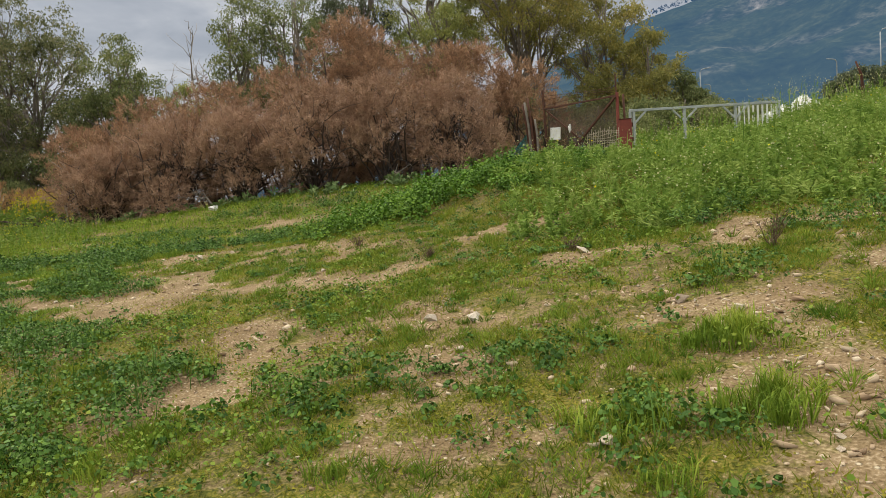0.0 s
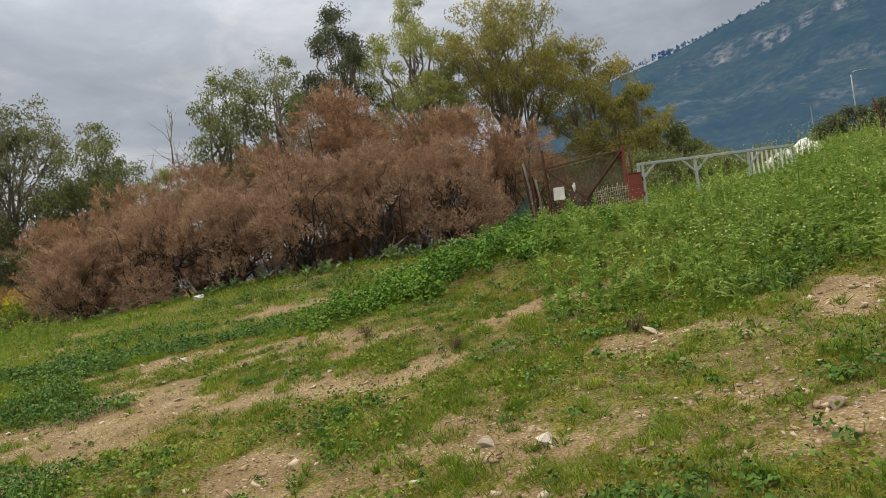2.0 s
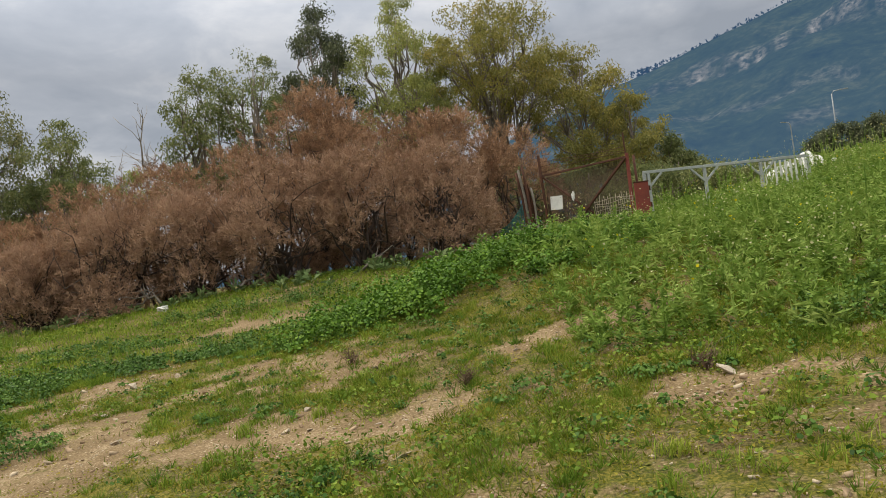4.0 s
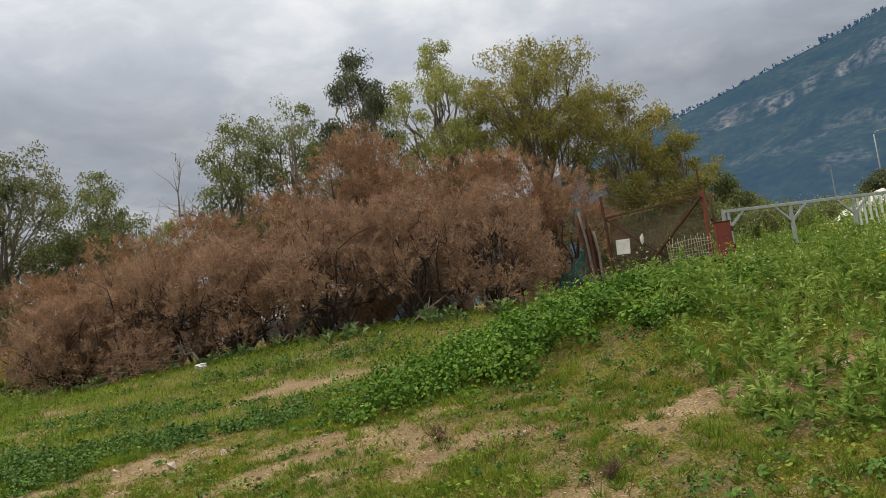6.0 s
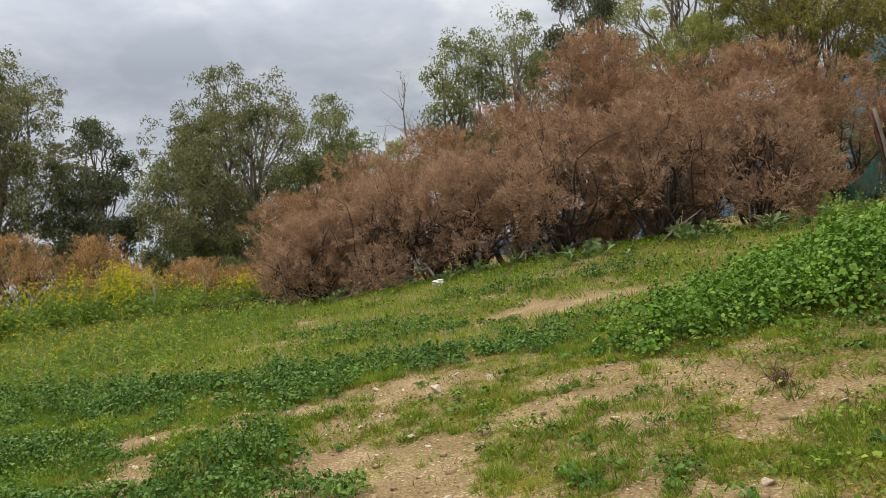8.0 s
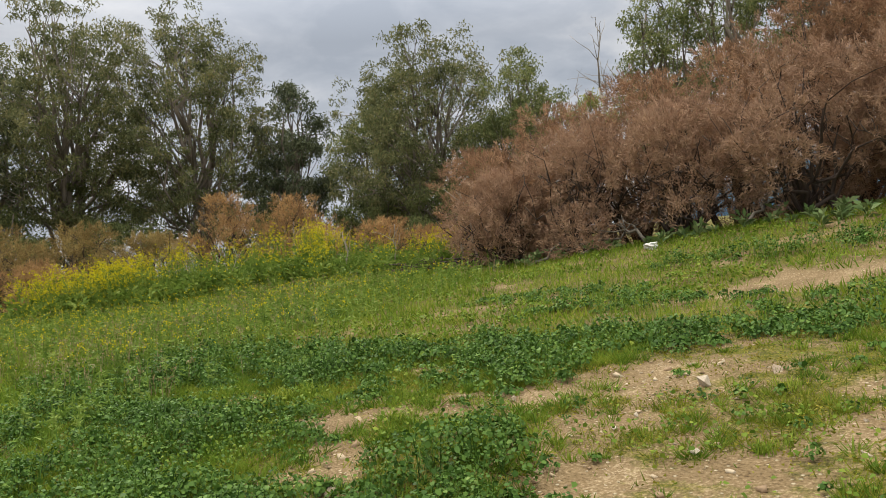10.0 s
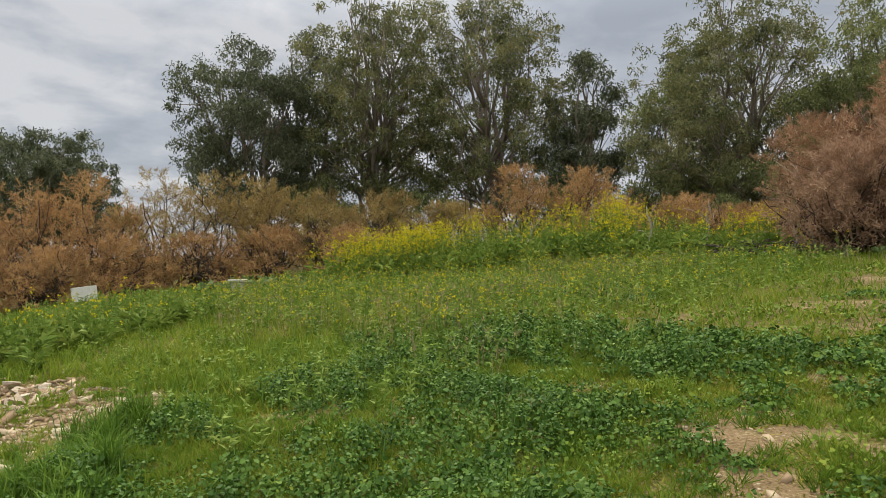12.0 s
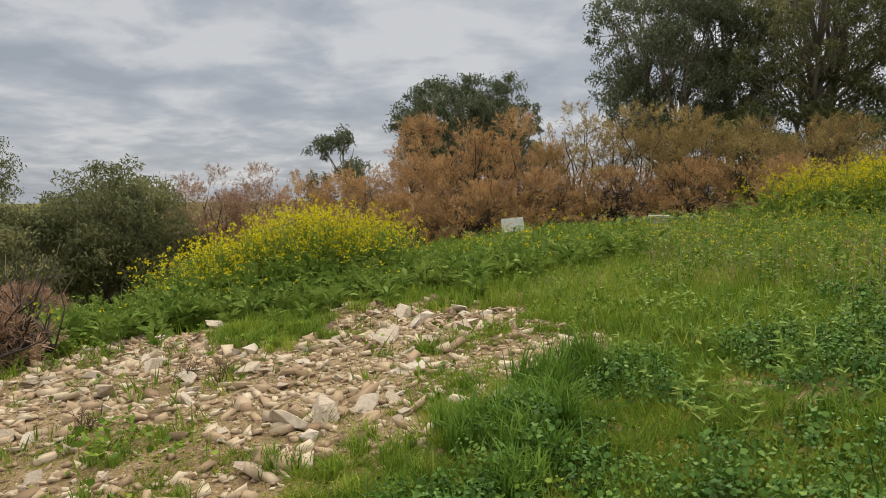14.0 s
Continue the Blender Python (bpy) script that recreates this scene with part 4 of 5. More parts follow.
def grass():
    soup, fresh = Soup(), Soup()
    x, y = scatter(1000000, -14, 6, 0.8, 13.5)
    b = bareness(x, y)
    lush = fbm(x + 9, y, 0.8)
    dens = (1 - b) ** 1.4 * np.clip((lush - 0.36) * 4.5, 0.05, 1) + 0.02
    keep = rng.random(len(x)) < dens * 0.5
    x, y, lush = x[keep], y[keep], lush[keep]
    n = len(x)
    h = rng.uniform(0.025, 0.085, n) * (0.3 + 1.4 * lush)
    d = rng.normal(0, 0.55, (n, 3)) * np.array([1, 1, 0]) + np.array([0, 0, 1])
    strips(soup, on_land(x, y), d, h, rng.uniform(0.004, 0.009, n), 0.12, single=True)
    tagged(new("grass", soup.mesh("grass", M_GRASS)), "short yellowish-green grass over the stony field", "grass", kind="stuff")
    clumps = Soup()
    x, y = scatter(15000, -13, 6, 1.2, 13.5)
    keep = rng.random(len(x)) < np.clip(1.05 - bareness(x, y), 0.06, 1) ** 1.3 * np.clip((fbm(x + 9, y, 0.8) - 0.36) * 5, 0.1, 1)
    x, y = x[keep], y[keep]
    tall = rng.uniform(0.04, 0.115, len(x)) * (0.5 + fbm(x + 4, y, 1.6))
    r = rng.uniform(0.015, 0.06, len(x))
    for _ in range(24):
        a = rng.uniform(0, 6.28, len(x))
        u = np.sqrt(rng.random(len(x)))
        d = np.stack([np.cos(a) * u * 0.9, np.sin(a) * u * 0.9, np.ones(len(x))], 1) + rng.normal(0, 0.2, (len(x), 3))
        strips(clumps, on_land(x + np.cos(a) * u * r, y + np.sin(a) * u * r), d, tall * rng.uniform(0.6, 1.3, len(x)), rng.uniform(0.005, 0.010, len(x)), 0.18, single=True)
    x, y = scatter(7500, -12.5, -4.4, 6.2, 12.8)
    keep = (bareness(x, y) < 0.5) & (rng.random(len(x)) < np.clip(0.2 + (fbm(x + 2, y + 60, 1.3) - 0.35) * 4, 0.1, 1))
    x, y = x[keep], y[keep]
    tall = rng.uniform(0.07, 0.2, len(x)) * (0.5 + 0.8 * fbm(x + 4, y, 1.6))
    for _ in range(16):
        a = rng.uniform(0, 6.28, len(x))
        u = np.sqrt(rng.random(len(x)))
        d = np.stack([np.cos(a) * u, np.sin(a) * u, np.ones(len(x))], 1) + rng.normal(0, 0.2, (len(x), 3))
        strips(clumps, on_land(x + np.cos(a) * u * 0.05, y + np.sin(a) * u * 0.05), d, tall * rng.uniform(0.6, 1.3, len(x)), rng.uniform(0.006, 0.012, len(x)), 0.2, single=True)
    tagged(new("grass_clumps", clumps.mesh("grass_clumps", M_GRASS_FRESH)), "small green clumps of grass dotted over the worn field", "grass", kind="stuff")
    # the far green sward under the thicket and the hayfield
    x, y = scatter(210000, -28, 8, -2, 24)
    b = bareness(x, y)
    far = np.clip((y - 12.5) / 1.5, 0, 1) + np.clip((-x - 9) / 2, 0, 1)
    keep = rng.random(len(x)) < np.clip(far, 0, 1) * (1 - b) ** 2 * np.where(x > 0.8, 0.3, 1)
    x, y = x[keep], y[keep]
    n = len(x)
    west = np.clip((-x - 8) / 4, 0, 1)
    h = rng.uniform(0.07, 0.2, n) * (0.5 + 1.0 * fbm(x, y, 1.5) + 0.45 * west)
    d = rng.normal(0, 0.4, (n, 3)) * np.array([1, 1, 0]) + np.array([0, 0, 1])
    strips(fresh, on_land(x, y), d, h, rng.uniform(0.010, 0.024, n), 0.1, single=True)
    for cx, cy, r, hh, m in [(-14.2, 5.5, 1.1, 0.2, 4200), (-13.2, 5.9, 0.6, 0.16, 1500), (1.62, 4.15, 0.24, 0.17, 900), (-8.9, 6.4, 0.7, 0.16, 1100), (-9.3, 5.0, 1.0, 0.11, 400), (-12.2, 9.4, 1.6, 0.2, 3600), (-16, 7.5, 2.2, 0.25, 5000),
                             (-8.6, 8.9, 0.35, 0.14, 500), (1.4, 3.15, 0.22, 0.2, 500), (0.75, 3.3, 0.3, 0.14, 500), (-11.5, 4.8, 2.2, 0.07, 900), (-7.2, 10.9, 0.3, 0.14, 500), (-2.0, 12.0, 1.4, 0.10, 1400)]:
        tufts(fresh, cx, cy, r, hh, m)
    for m in range(260):
        cx, cy = rng.uniform(-7, 5), rng.uniform(2.2, 11)
        if bareness(np.array([cx]), np.array([cy]))[0] < 0.6:
            tufts(fresh, cx, cy, rng.uniform(0.08, 0.3), rng.uniform(0.05, 0.13), 110, 0.006)
    tagged(new("tall_grass", fresh.mesh("tall_grass", M_MEADOW)), "lush bright green grass of the meadow", "grass", kind="stuff")
    for cx, cy, r, hh, m in [(-10.1, 8.0, 0.28, 0.42, 700), (-9.75, 7.75, 0.25, 0.36, 600), (-9.35, 7.6, 0.3, 0.3, 700), (-9.9, 8.4, 0.25, 0.3, 450), (-8.9, 7.45, 0.32, 0.3, 700), (-8.5, 7.3, 0.3, 0.26, 600), (-9.2, 7.2, 0.3, 0.26, 600)]:
        t = Soup()
        tufts(t, cx, cy, r, hh, m, 0.011)
        tagged(new("grass_tuft", t.mesh("grass_tuft", M_TUFT)), "tall dark green tuft of grass beside the rubble", "grass", group="grass tufts by the rubble")
    moss = Soup()
    x, y = scatter(330000, -10, 6, 0.8, 13)
    b = bareness(x, y)
    keep = rng.random(len(x)) < (0.06 + (1 - b) ** 1.1) * np.clip((fbm(x, y + 50, 0.5) - 0.36) * 4, 0.04, 1) * 0.8
    x, y = x[keep], y[keep]
    n = len(x)
    strips(moss, on_land(x, y, rng.uniform(0.002, 0.02, n)), rng.normal(0, 1, (n, 3)) * np.array([1, 1, 0.35]) + np.array([0, 0, 0.25]), rng.uniform(0.012, 0.032, n), rng.uniform(0.008, 0.018, n), single=True)
    tagged(new("low_moss", moss.mesh("low_moss", M_MOSS)), "yellow-green moss and tiny low herbs on the soil", "ground cover", kind="stuff")
    # small-leaved herbs in ragged mats
    herb = Soup()
    x, y = scatter(420000, -22, 6, 0.8, 21)
    b = bareness(x, y)
    mat = fbm(x + 70, y, 1.3)
    near = np.clip(1.15 - np.hypot(x + 3, y - 6) / 16, 0.3, 1)
    keep = rng.random(len(x)) < (1 - b) ** 2 * np.clip((mat - 0.47) * 6, 0, 1) * near * 0.95
    x, y, mat = x[keep], y[keep], mat[keep]
    n = len(x)
    up = rng.uniform(0.01, 0.10, n) * np.clip((mat - 0.44) * 7, 0.2, 1.2) * np.where(x < -9, 2.0, 1.0)
    leaflets(herb, on_land(x, y, up), rng.normal(0, 0.6, (n, 3)) + np.array([0, 0, 0.9]), rng.uniform(0.013, 0.032, n) * np.where((x < -9) | (y > 12), 1.6, 1.0))
    tagged(new("herb_mat", herb.mesh("herb_mat", M_HERB)), "ragged mats of small-leaved green herbs", "ground cover", kind="stuff")


grass()


def domes(soup, x, y, height, r, leaves, size, low=0.45):
    """Leafy plants: rounded heads of leaves that turn outwards, over a few hidden lower ones."""
    n = len(x)
    foot = on_land(x, y)
    u = np.sqrt(rng.random((n, leaves)))
    a = rng.uniform(0, 6.28, (n, leaves))
    rise = np.sqrt(1 - 0.8 * u * u) * np.where(rng.random((n, leaves)) < low, rng.uniform(0.25, 0.8, (n, leaves)), rng.uniform(0.82, 1.12, (n, leaves)))
    p = foot[:, None] + np.stack([np.cos(a) * u * r[:, None], np.sin(a) * u * r[:, None], rise * height[:, None] + 0.008], 2)
    nrm = np.stack([np.cos(a) * u * 0.9, np.sin(a) * u * 0.9, 0.75 + 0 * u], 2) + rng.normal(0, 0.38, (n, leaves, 3))
    leaflets(soup, p.reshape(-1, 3), nrm.reshape(-1, 3), (rng.uniform(0.5, 1.25, (n, leaves)) * size[:, None]).ravel())


def leaf_beds():
    bed = Soup()
    for e in LEAFY + LEAFY_2 + LEAFY_3:
        near = e[1] < 10.8
        n = int(e[2] * e[3] * (330 if near else 220) * (1.5 if e[0] < -4.5 and near else 1.0))
        x, y = rng.uniform(e[0] - e[2] * 1.3, e[0] + e[2] * 1.3, n), rng.uniform(e[1] - e[3] * 1.3, e[1] + e[3] * 1.3, n)
        h = leafiness(x, y, [e]) * rng.uniform(0.55, 1.15, n)
        keep = h > 0.025
        x, y, h = x[keep], y[keep], h[keep]
        domes(bed, x, y, h, rng.uniform(0.06, 0.15, len(x)), 38, rng.uniform(0.015, 0.032, len(x)) * (1.0 if near else 1.2))
        s = rng.random(len(x)) < 0.6
        for _ in range(3):
            blades(bed, on_land(x[s] + rng.normal(0, 0.06, s.sum()), y[s] + rng.normal(0, 0.06, s.sum())), h[s] * 1.15 + 0.03, 0.007, 0.5)
    x, y = scatter(2600, -8, 5, 2.0, 11.5)
    keep = rng.random(len(x)) < np.clip(1.0 - bareness(x, y), 0.08, 1) * np.clip((fbm(x + 21, y + 3, 1.1) - 0.42) * 6, 0.05, 1)
    x, y = x[keep], y[keep]
    domes(bed, x, y, rng.uniform(0.03, 0.09, len(x)), rng.uniform(0.03, 0.10, len(x)), 24, rng.uniform(0.014, 0.03, len(x)))
    tagged(new("mallow_bed", bed.mesh("mallow_bed", M_MALLOW)), "patches of low dark green broad-leaved herbs", "ground cover", kind="stuff")
    net = Soup()
    for e in NETTLES:
        n = int(e[2] * e[3] * 230)
        x, y = rng.uniform(e[0] - e[2] * 1.3, e[0] + e[2] * 1.3, n), rng.uniform(e[1] - e[3] * 1.3, e[1] + e[3] * 1.3, n)
        h = leafiness(x, y, [e]) * rng.uniform(0.65, 1.15, n)
        keep = h > 0.04
        x, y, h = x[keep], y[keep], h[keep]
        domes(net, x, y, h, rng.uniform(0.09, 0.2, len(x)), 52, rng.uniform(0.024, 0.048, len(x)))
    tagged(new("nettle_bed", net.mesh("nettle_bed", M_NETTLE)), "dense knee-high bed of bright green nettles", "ground cover", kind="stuff")


leaf_beds()


def fountains(soup, x, y, height, leaves, leaf, wide=0.2):
    """Bushy weeds: long leaves that spring from a short stock and arch outwards."""
    n = len(x)
    foot = on_land(x, y)
    a = rng.uniform(0, 6.28, (n, leaves))
    t = rng.random((n, leaves))
    out = np.stack([np.cos(a), np.sin(a), 0 * a], 2)
    p = foot[:, None] + out * (0.25 * t * height[:, None])[..., None] + np.array([0, 0, 1.0]) * (t ** 0.8 * 0.8 * height[:, None])[..., None]
    d = out * rng.uniform(0.3, 1.2, (n, leaves, 1)) + np.array([0, 0, 0.7]) + rng.normal(0, 0.25, (n, leaves, 3))
    L = rng.uniform(0.6, 1.3, (n, leaves)) * leaf * (0.6 + height[:, None])
    strips(soup, p.reshape(-1, 3), d.reshape(-1, 3), L.ravel(), (L * wide).ravel(), 0.25)


def stalks(soup, petals, x, y, height, leaves, heads, petal=0.02, spread=0.16, leaf=0.09):
    """Upright branching weeds with narrow leaves and small flowers at the top."""
    n = len(x)
    foot = on_land(x, y)
    top = foot + np.stack([rng.normal(0, 0.12, n), rng.normal(0, 0.12, n), np.ones(n)], 1) * height[:, None]
    for k in range(2):
        a = foot + (top - foot) * (k / 2)
        b = foot + (top - foot) * ((k + 1) / 2)
        strips(soup, a, b - a, np.linalg.norm(b - a, axis=1) * 1.1, 0.014)
    t = rng.uniform(0.1, 0.95, (n, leaves, 1))
    p = foot[:, None] + (top - foot)[:, None] * t
    d = rng.normal(0, 1, (n, leaves, 3)) * np.array([1, 1, 0.5]) + np.array([0, 0, 0.4])
    strips(soup, p.reshape(-1, 3), d.reshape(-1, 3), (rng.uniform(0.6, 1.3, (n, leaves)) * leaf * (1.2 - 0.6 * t[..., 0])).ravel(), leaf * 0.27, 0.15, single=True)
    if heads:
        q = top[:, None] + rng.normal(0, 1, (n, heads, 3)) * np.array([spread, spread, spread * 0.9])
        strips(soup, np.repeat(top[:, None] - np.array([0, 0, 0.2]), heads, 1).reshape(-1, 3)[::3], (q - top[:, None] + np.array([0, 0, 0.2])).reshape(-1, 3)[::3], 0.2, 0.006)
        broad(petals, q.reshape(-1, 3), rng.normal(0, 0.7, (n * heads, 3)) + np.array([0, 0, 0.8]), petal * rng.uniform(0.7, 1.4, n * heads), 0.1)


def weeds():
    green, white, yellow = Soup(), Soup(), Soup()
    x, y = scatter(5200, 0.3, 13, 6.8, 24)
    edge = (y - 7.6) + 0.9 * (value_noise(x, y, 0.8) - 0.5) * 2 + (x - 2.2) * 0.3
    keep = (edge > 0) & (x > 0.6 + 0.9 * value_noise(y, x, 1.2)) & (rng.random(len(x)) < 0.3 + 0.9 * value_noise(x, y, 1.1))
    keep &= ~((y > 19.4) & (x < 5.2))
    x, y = x[keep], y[keep]
    h = rng.uniform(0.25, 0.62, len(x)) * (0.7 + 0.5 * value_noise(x, y, 1.4)) * np.clip(0.55 + (y - 7.5) * 0.12, 0.5, 1.1)
    h = h * np.where((y > 11.5) & (x < 5.5), 0.6, 1.0)
    tall = rng.random(len(x)) < 0.2
    h = np.where(tall, h * 1.6, h)
    stalks(green, white, x, y, h * np.where(x > 6, 0.75, 1.0), 38, 0, leaf=0.1)
    stalks(green, white, x[tall], y[tall], h[tall], 6, 8, 0.018, 0.1)
    sel = rng.random(len(x)) < 0.05
    stalks(green, yellow, x[sel], y[sel], h[sel] * 1.05, 4, 4, 0.022, 0.06)
    bx, by = scatter(2600, 0.4, 11, 7.0, 19)
    edge = (by - 7.9) + 1.2 * (value_noise(bx, by, 0.8) - 0.5) + (bx - 2.2) * 0.3
    some = (edge > 0) & (bx > 0.8) & (rng.random(len(bx)) < 0.25 + fbm(bx, by, 1.2)) & ~((by > 19.0) & (bx < 5.2))
    bx, by = bx[some], by[some]
    fountains(green, bx, by, rng.uniform(0.14, 0.42, len(bx)) * np.clip(0.5 + (by - 7.5) * 0.15, 0.5, 1.0), 50, 0.10, 0.26)
    root = thing("weed_thicket", "tall fresh green weeds with a few pale flowers", "weeds", kind="stuff")
    under(new("weed_foliage", green.mesh("weed_foliage", M_WEED)), root)
    under(new("pale_flowers", white.mesh("pale_flowers", M_WHITE_FLOWER)), root)
    under(new("yellow_flowers", yellow.mesh("yellow_flowers", M_FLOWER)), root)


weeds()


def along(points, n, width):
    p = np.array(points, float)
    t = rng.uniform(0, len(p) - 1.001, n)
    i = t.astype(int)
    q = p[i] + (p[i + 1] - p[i]) * (t - i)[:, None]
    return q[:, 0] + rng.normal(0, width, n), q[:, 1] + rng.normal(0, width, n)


def thistles():
    """Large-leaved rosettes along the foot of the thicket."""
    soup = Soup()
    x, y = along([(-10.0, 20.6), (-5.0, 19.9), (-1.5, 19.3), (1.8, 19.0)], 60, 0.35)
    fountains(soup, x, y, rng.uniform(0.08, 0.34, 60), 18, 0.24, 0.34)
    x, y = along([(-24.5, 13.5), (-23.5, 15.5), (-22.5, 17.5)], 60, 0.4)
    fountains(soup, x, y, rng.uniform(0.15, 0.35, 60), 18, 0.26, 0.36)
    tagged(new("thistle_rosettes", soup.mesh("thistle_rosettes", M_THISTLE)), "large-leaved grey-green rosettes along the foot of the shrubs", "weeds", kind="stuff")


def meadow_weeds():
    """Leafy stalks that break up the meadow and the far slope."""
    green, white = Soup(), Soup()
    x, y = scatter(5200, -25, -8.5, 8.2, 22)
    keep = (rng.random(len(x)) < np.clip((fbm(x, y, 3.0) - 0.36) * 4, 0.08, 1)) & (bareness(x, y) < 0.3)
    x, y = x[keep], y[keep]
    stalks(green, white, x, y, rng.uniform(0.14, 0.42, len(x)) * (0.6 + 0.7 * value_noise(x, y, 2.0)), 16, 0, leaf=0.09)
    x, y = scatter(2600, 3.5, 26, 17.5, 48)
    keep = x < y * 0.62
    x, y = x[keep], y[keep]
    stalks(green, white, x, y, rng.uniform(0.12, 0.4, len(x)), 14, 0, leaf=0.2)
    tagged(new("meadow_weeds", green.mesh("meadow_weeds", M_WEED)), "leafy green weeds among the meadow grass", "weeds", kind="stuff")


meadow_weeds()
thistles()


def seed_heads():
    dry = Soup()
    x, y = scatter(4200, -22, -8.5, 10.5, 20)
    keep = rng.random(len(x)) < np.clip((fbm(x + 40, y, 2.4) - 0.42) * 5, 0.03, 1)
    x, y = x[keep], y[keep]
    n = len(x)
    h = rng.uniform(0.2, 0.42, n)
    d = rng.normal(0, 0.12, (n, 3)) + np.array([0, 0, 1])
    strips(dry, on_land(x, y), d, h, 0.008)
    tips = on_land(x, y) + unit(d) * (h * 0.9)[:, None]
    for _ in range(4):
        strips(dry, tips + rng.normal(0, 0.02, (n, 3)), d + rng.normal(0, 0.5, (n, 3)), rng.uniform(0.02, 0.05, n), 0.014, single=True)
    tagged(new("seed_heads", dry.mesh("seed_heads", M_DRY)), "thin tan seed heads standing above the meadow grass", "grass", kind="stuff")


seed_heads()


def mustard_stand(label, x, y, height, heads, bloom, leaves=18, bush=0, petal=0.034):
    """Branching stems over a leafy foot; round clusters of petals at the branch tips of the plants in bloom."""
    green, petals = Soup(), Soup()
    stalks(green, petals, x, y, height, leaves, 0, leaf=0.13)
    if bush:
        fountains(green, x, y, height * 0.62, bush, 0.2, 0.3)
    x, y, height = x[bloom], y[bloom], height[bloom]
    n = len(x)
    fork = on_land(x, y, height * 0.72)
    tips = fork[:, None] + rng.normal(0, 1, (n, heads, 3)) * np.array([0.13, 0.13, 0.13]) + np.array([0, 0, 0.3]) * height[:, None, None]
    stem = (tips - fork[:, None]).reshape(-1, 3)
    strips(green, np.repeat(fork, heads, 0), stem, np.linalg.norm(stem, axis=1), 0.007)
    for _ in range(4):
        q = tips.reshape(-1, 3) + rng.normal(0, 0.016, (n * heads, 3))
        strips(petals, q, rng.normal(0, 0.8, (n * heads, 3)) + np.array([0, 0, 0.5]), petal * rng.uniform(0.8, 1.5, n * heads), petal * 0.9)
    root = thing("mustard_stand", label, "flowers", kind="stuff")
    under(new("mustard_foliage", green.mesh("mustard_foliage", M_MUSTARD)), root, "grey-green stems and leaves")
    under(new("mustard_flowers", petals.mesh("mustard_flowers", M_FLOWER)), root, "small bright yellow flowers")


mx_, my_ = along([(-22.0, 17.5), (-20.8, 19.6), (-18.6, 21.2), (-15.5, 22.4), (-12.5, 23.0)], 1500, 0.8)
clump = fbm(mx_, my_, 1.8)
mustard_stand("tall flowering yellow wild mustard before the shrubs", mx_, my_, rng.uniform(0.7, 1.45, 1500) * (0.43 + 1.0 * clump) * np.clip(1.1 - np.abs(mx_ + 18.5) * 0.07, 0.55, 1.1), 7, rng.random(1500) < (0.12 + 1.1 * (clump > 0.5)) * np.clip(1.4 - np.abs(mx_ + 19) * 0.17, 0.12, 1), 12, 16)
mx_, my_ = along([(-17.3, 3.6), (-17.4, 4.8), (-17.5, 6.0), (-17.6, 7.2)], 950, 0.5)
mustard_stand("dense yellow wild mustard beside the rubble", mx_, my_, rng.uniform(0.5, 1.15, 950) * np.clip(1.25 - np.abs(my_ - 5.6) * 0.2, 0.4, 1.25), 5, rng.random(950) < np.clip(1.1 - np.abs(my_ - 5.6) * 0.32, 0.12, 0.8), 12, 20)
mx_, my_ = scatter(1500, -22, -9.5, 11, 20)
mustard_stand("scattered small yellow flowers in the meadow grass", mx_, my_, rng.uniform(0.2, 0.5, 1500), 2, rng.random(1500) < 0.7, 10, petal=0.02)
mx_, my_ = along([(-15.6, 1.2), (-16.2, 4.0), (-16.5, 7.0), (-17.2, 9.0), (-18.5, 11.0)], 1300, 0.7)
mustard_stand("leafy green mustard plants not yet in flower", mx_, my_, rng.uniform(0.3, 0.7, 1300), 2, rng.random(1300) < 0.08, 8, 30)


# ---- stones ----
def stone_mesh(k):
    """A broken block: the hull of a handful of points, a little flattened, its edges knocked off."""
    bm = bmesh.new()
    s = np.random.default_rng(50 + k)
    for p in unit(s.normal(0, 1, (9, 3))) * s.uniform(0.38, 0.62, (9, 1)):
        bm.verts.new(Vector(p * np.array([1.15, 0.85, s.uniform(0.5, 0.7)])))
    bmesh.ops.convex_hull(bm, input=list(bm.verts))
    bmesh.ops.delete(bm, geom=[v for v in bm.verts if not v.link_faces], context="VERTS")
    bmesh.ops.bevel(bm, geom=list(bm.edges), offset=0.012, segments=1, affect="EDGES")
    me = bpy.data.meshes.new("stone")
    bm.to_mesh(me)
    bm.free()
    me.materials.append(M_STONE)
    return me


STONES = [stone_mesh(k) for k in range(8)]


def lay_stone(x, y, size, k, label="pale angular limestone lying on the soil"):
    ob = new("stone", STONES[k % 8])
    ob.matrix_basis = pose(x, y, float(land(x, y)) + size * 0.08, rng.uniform(-25, 25), rng.uniform(-25, 25), rng.uniform(0, 360)) @ Matrix.Diagonal((size, size, size, 1))
    tagged(ob, label, "stone", group="stones of the field")


placed = 0
while placed < 210:
    x, y = rng.uniform(-16, -8.8), rng.uniform(1.8, 8.9)
    one = (np.array([x]), np.array([y]))
    if bareness(*one)[0] > 0.55 and max(blob(*one, RUBBLE)[0], blob(*one, RUBBLE_END)[0]) > -0.2:
        lay_stone(x, y, float(np.clip(rng.lognormal(-2.2, 0.5), 0.06, 0.36)), placed, "pale angular limestone in the rubble patch")
        placed += 1
while placed < 285:
    x, y = rng.uniform(-8, 4), rng.uniform(1.8, 11.5)
    if bareness(np.array([x]), np.array([y]))[0] > 0.4:
        lay_stone(x, y, float(np.clip(rng.lognormal(-2.6, 0.4), 0.04, 0.16)), placed)
        placed += 1
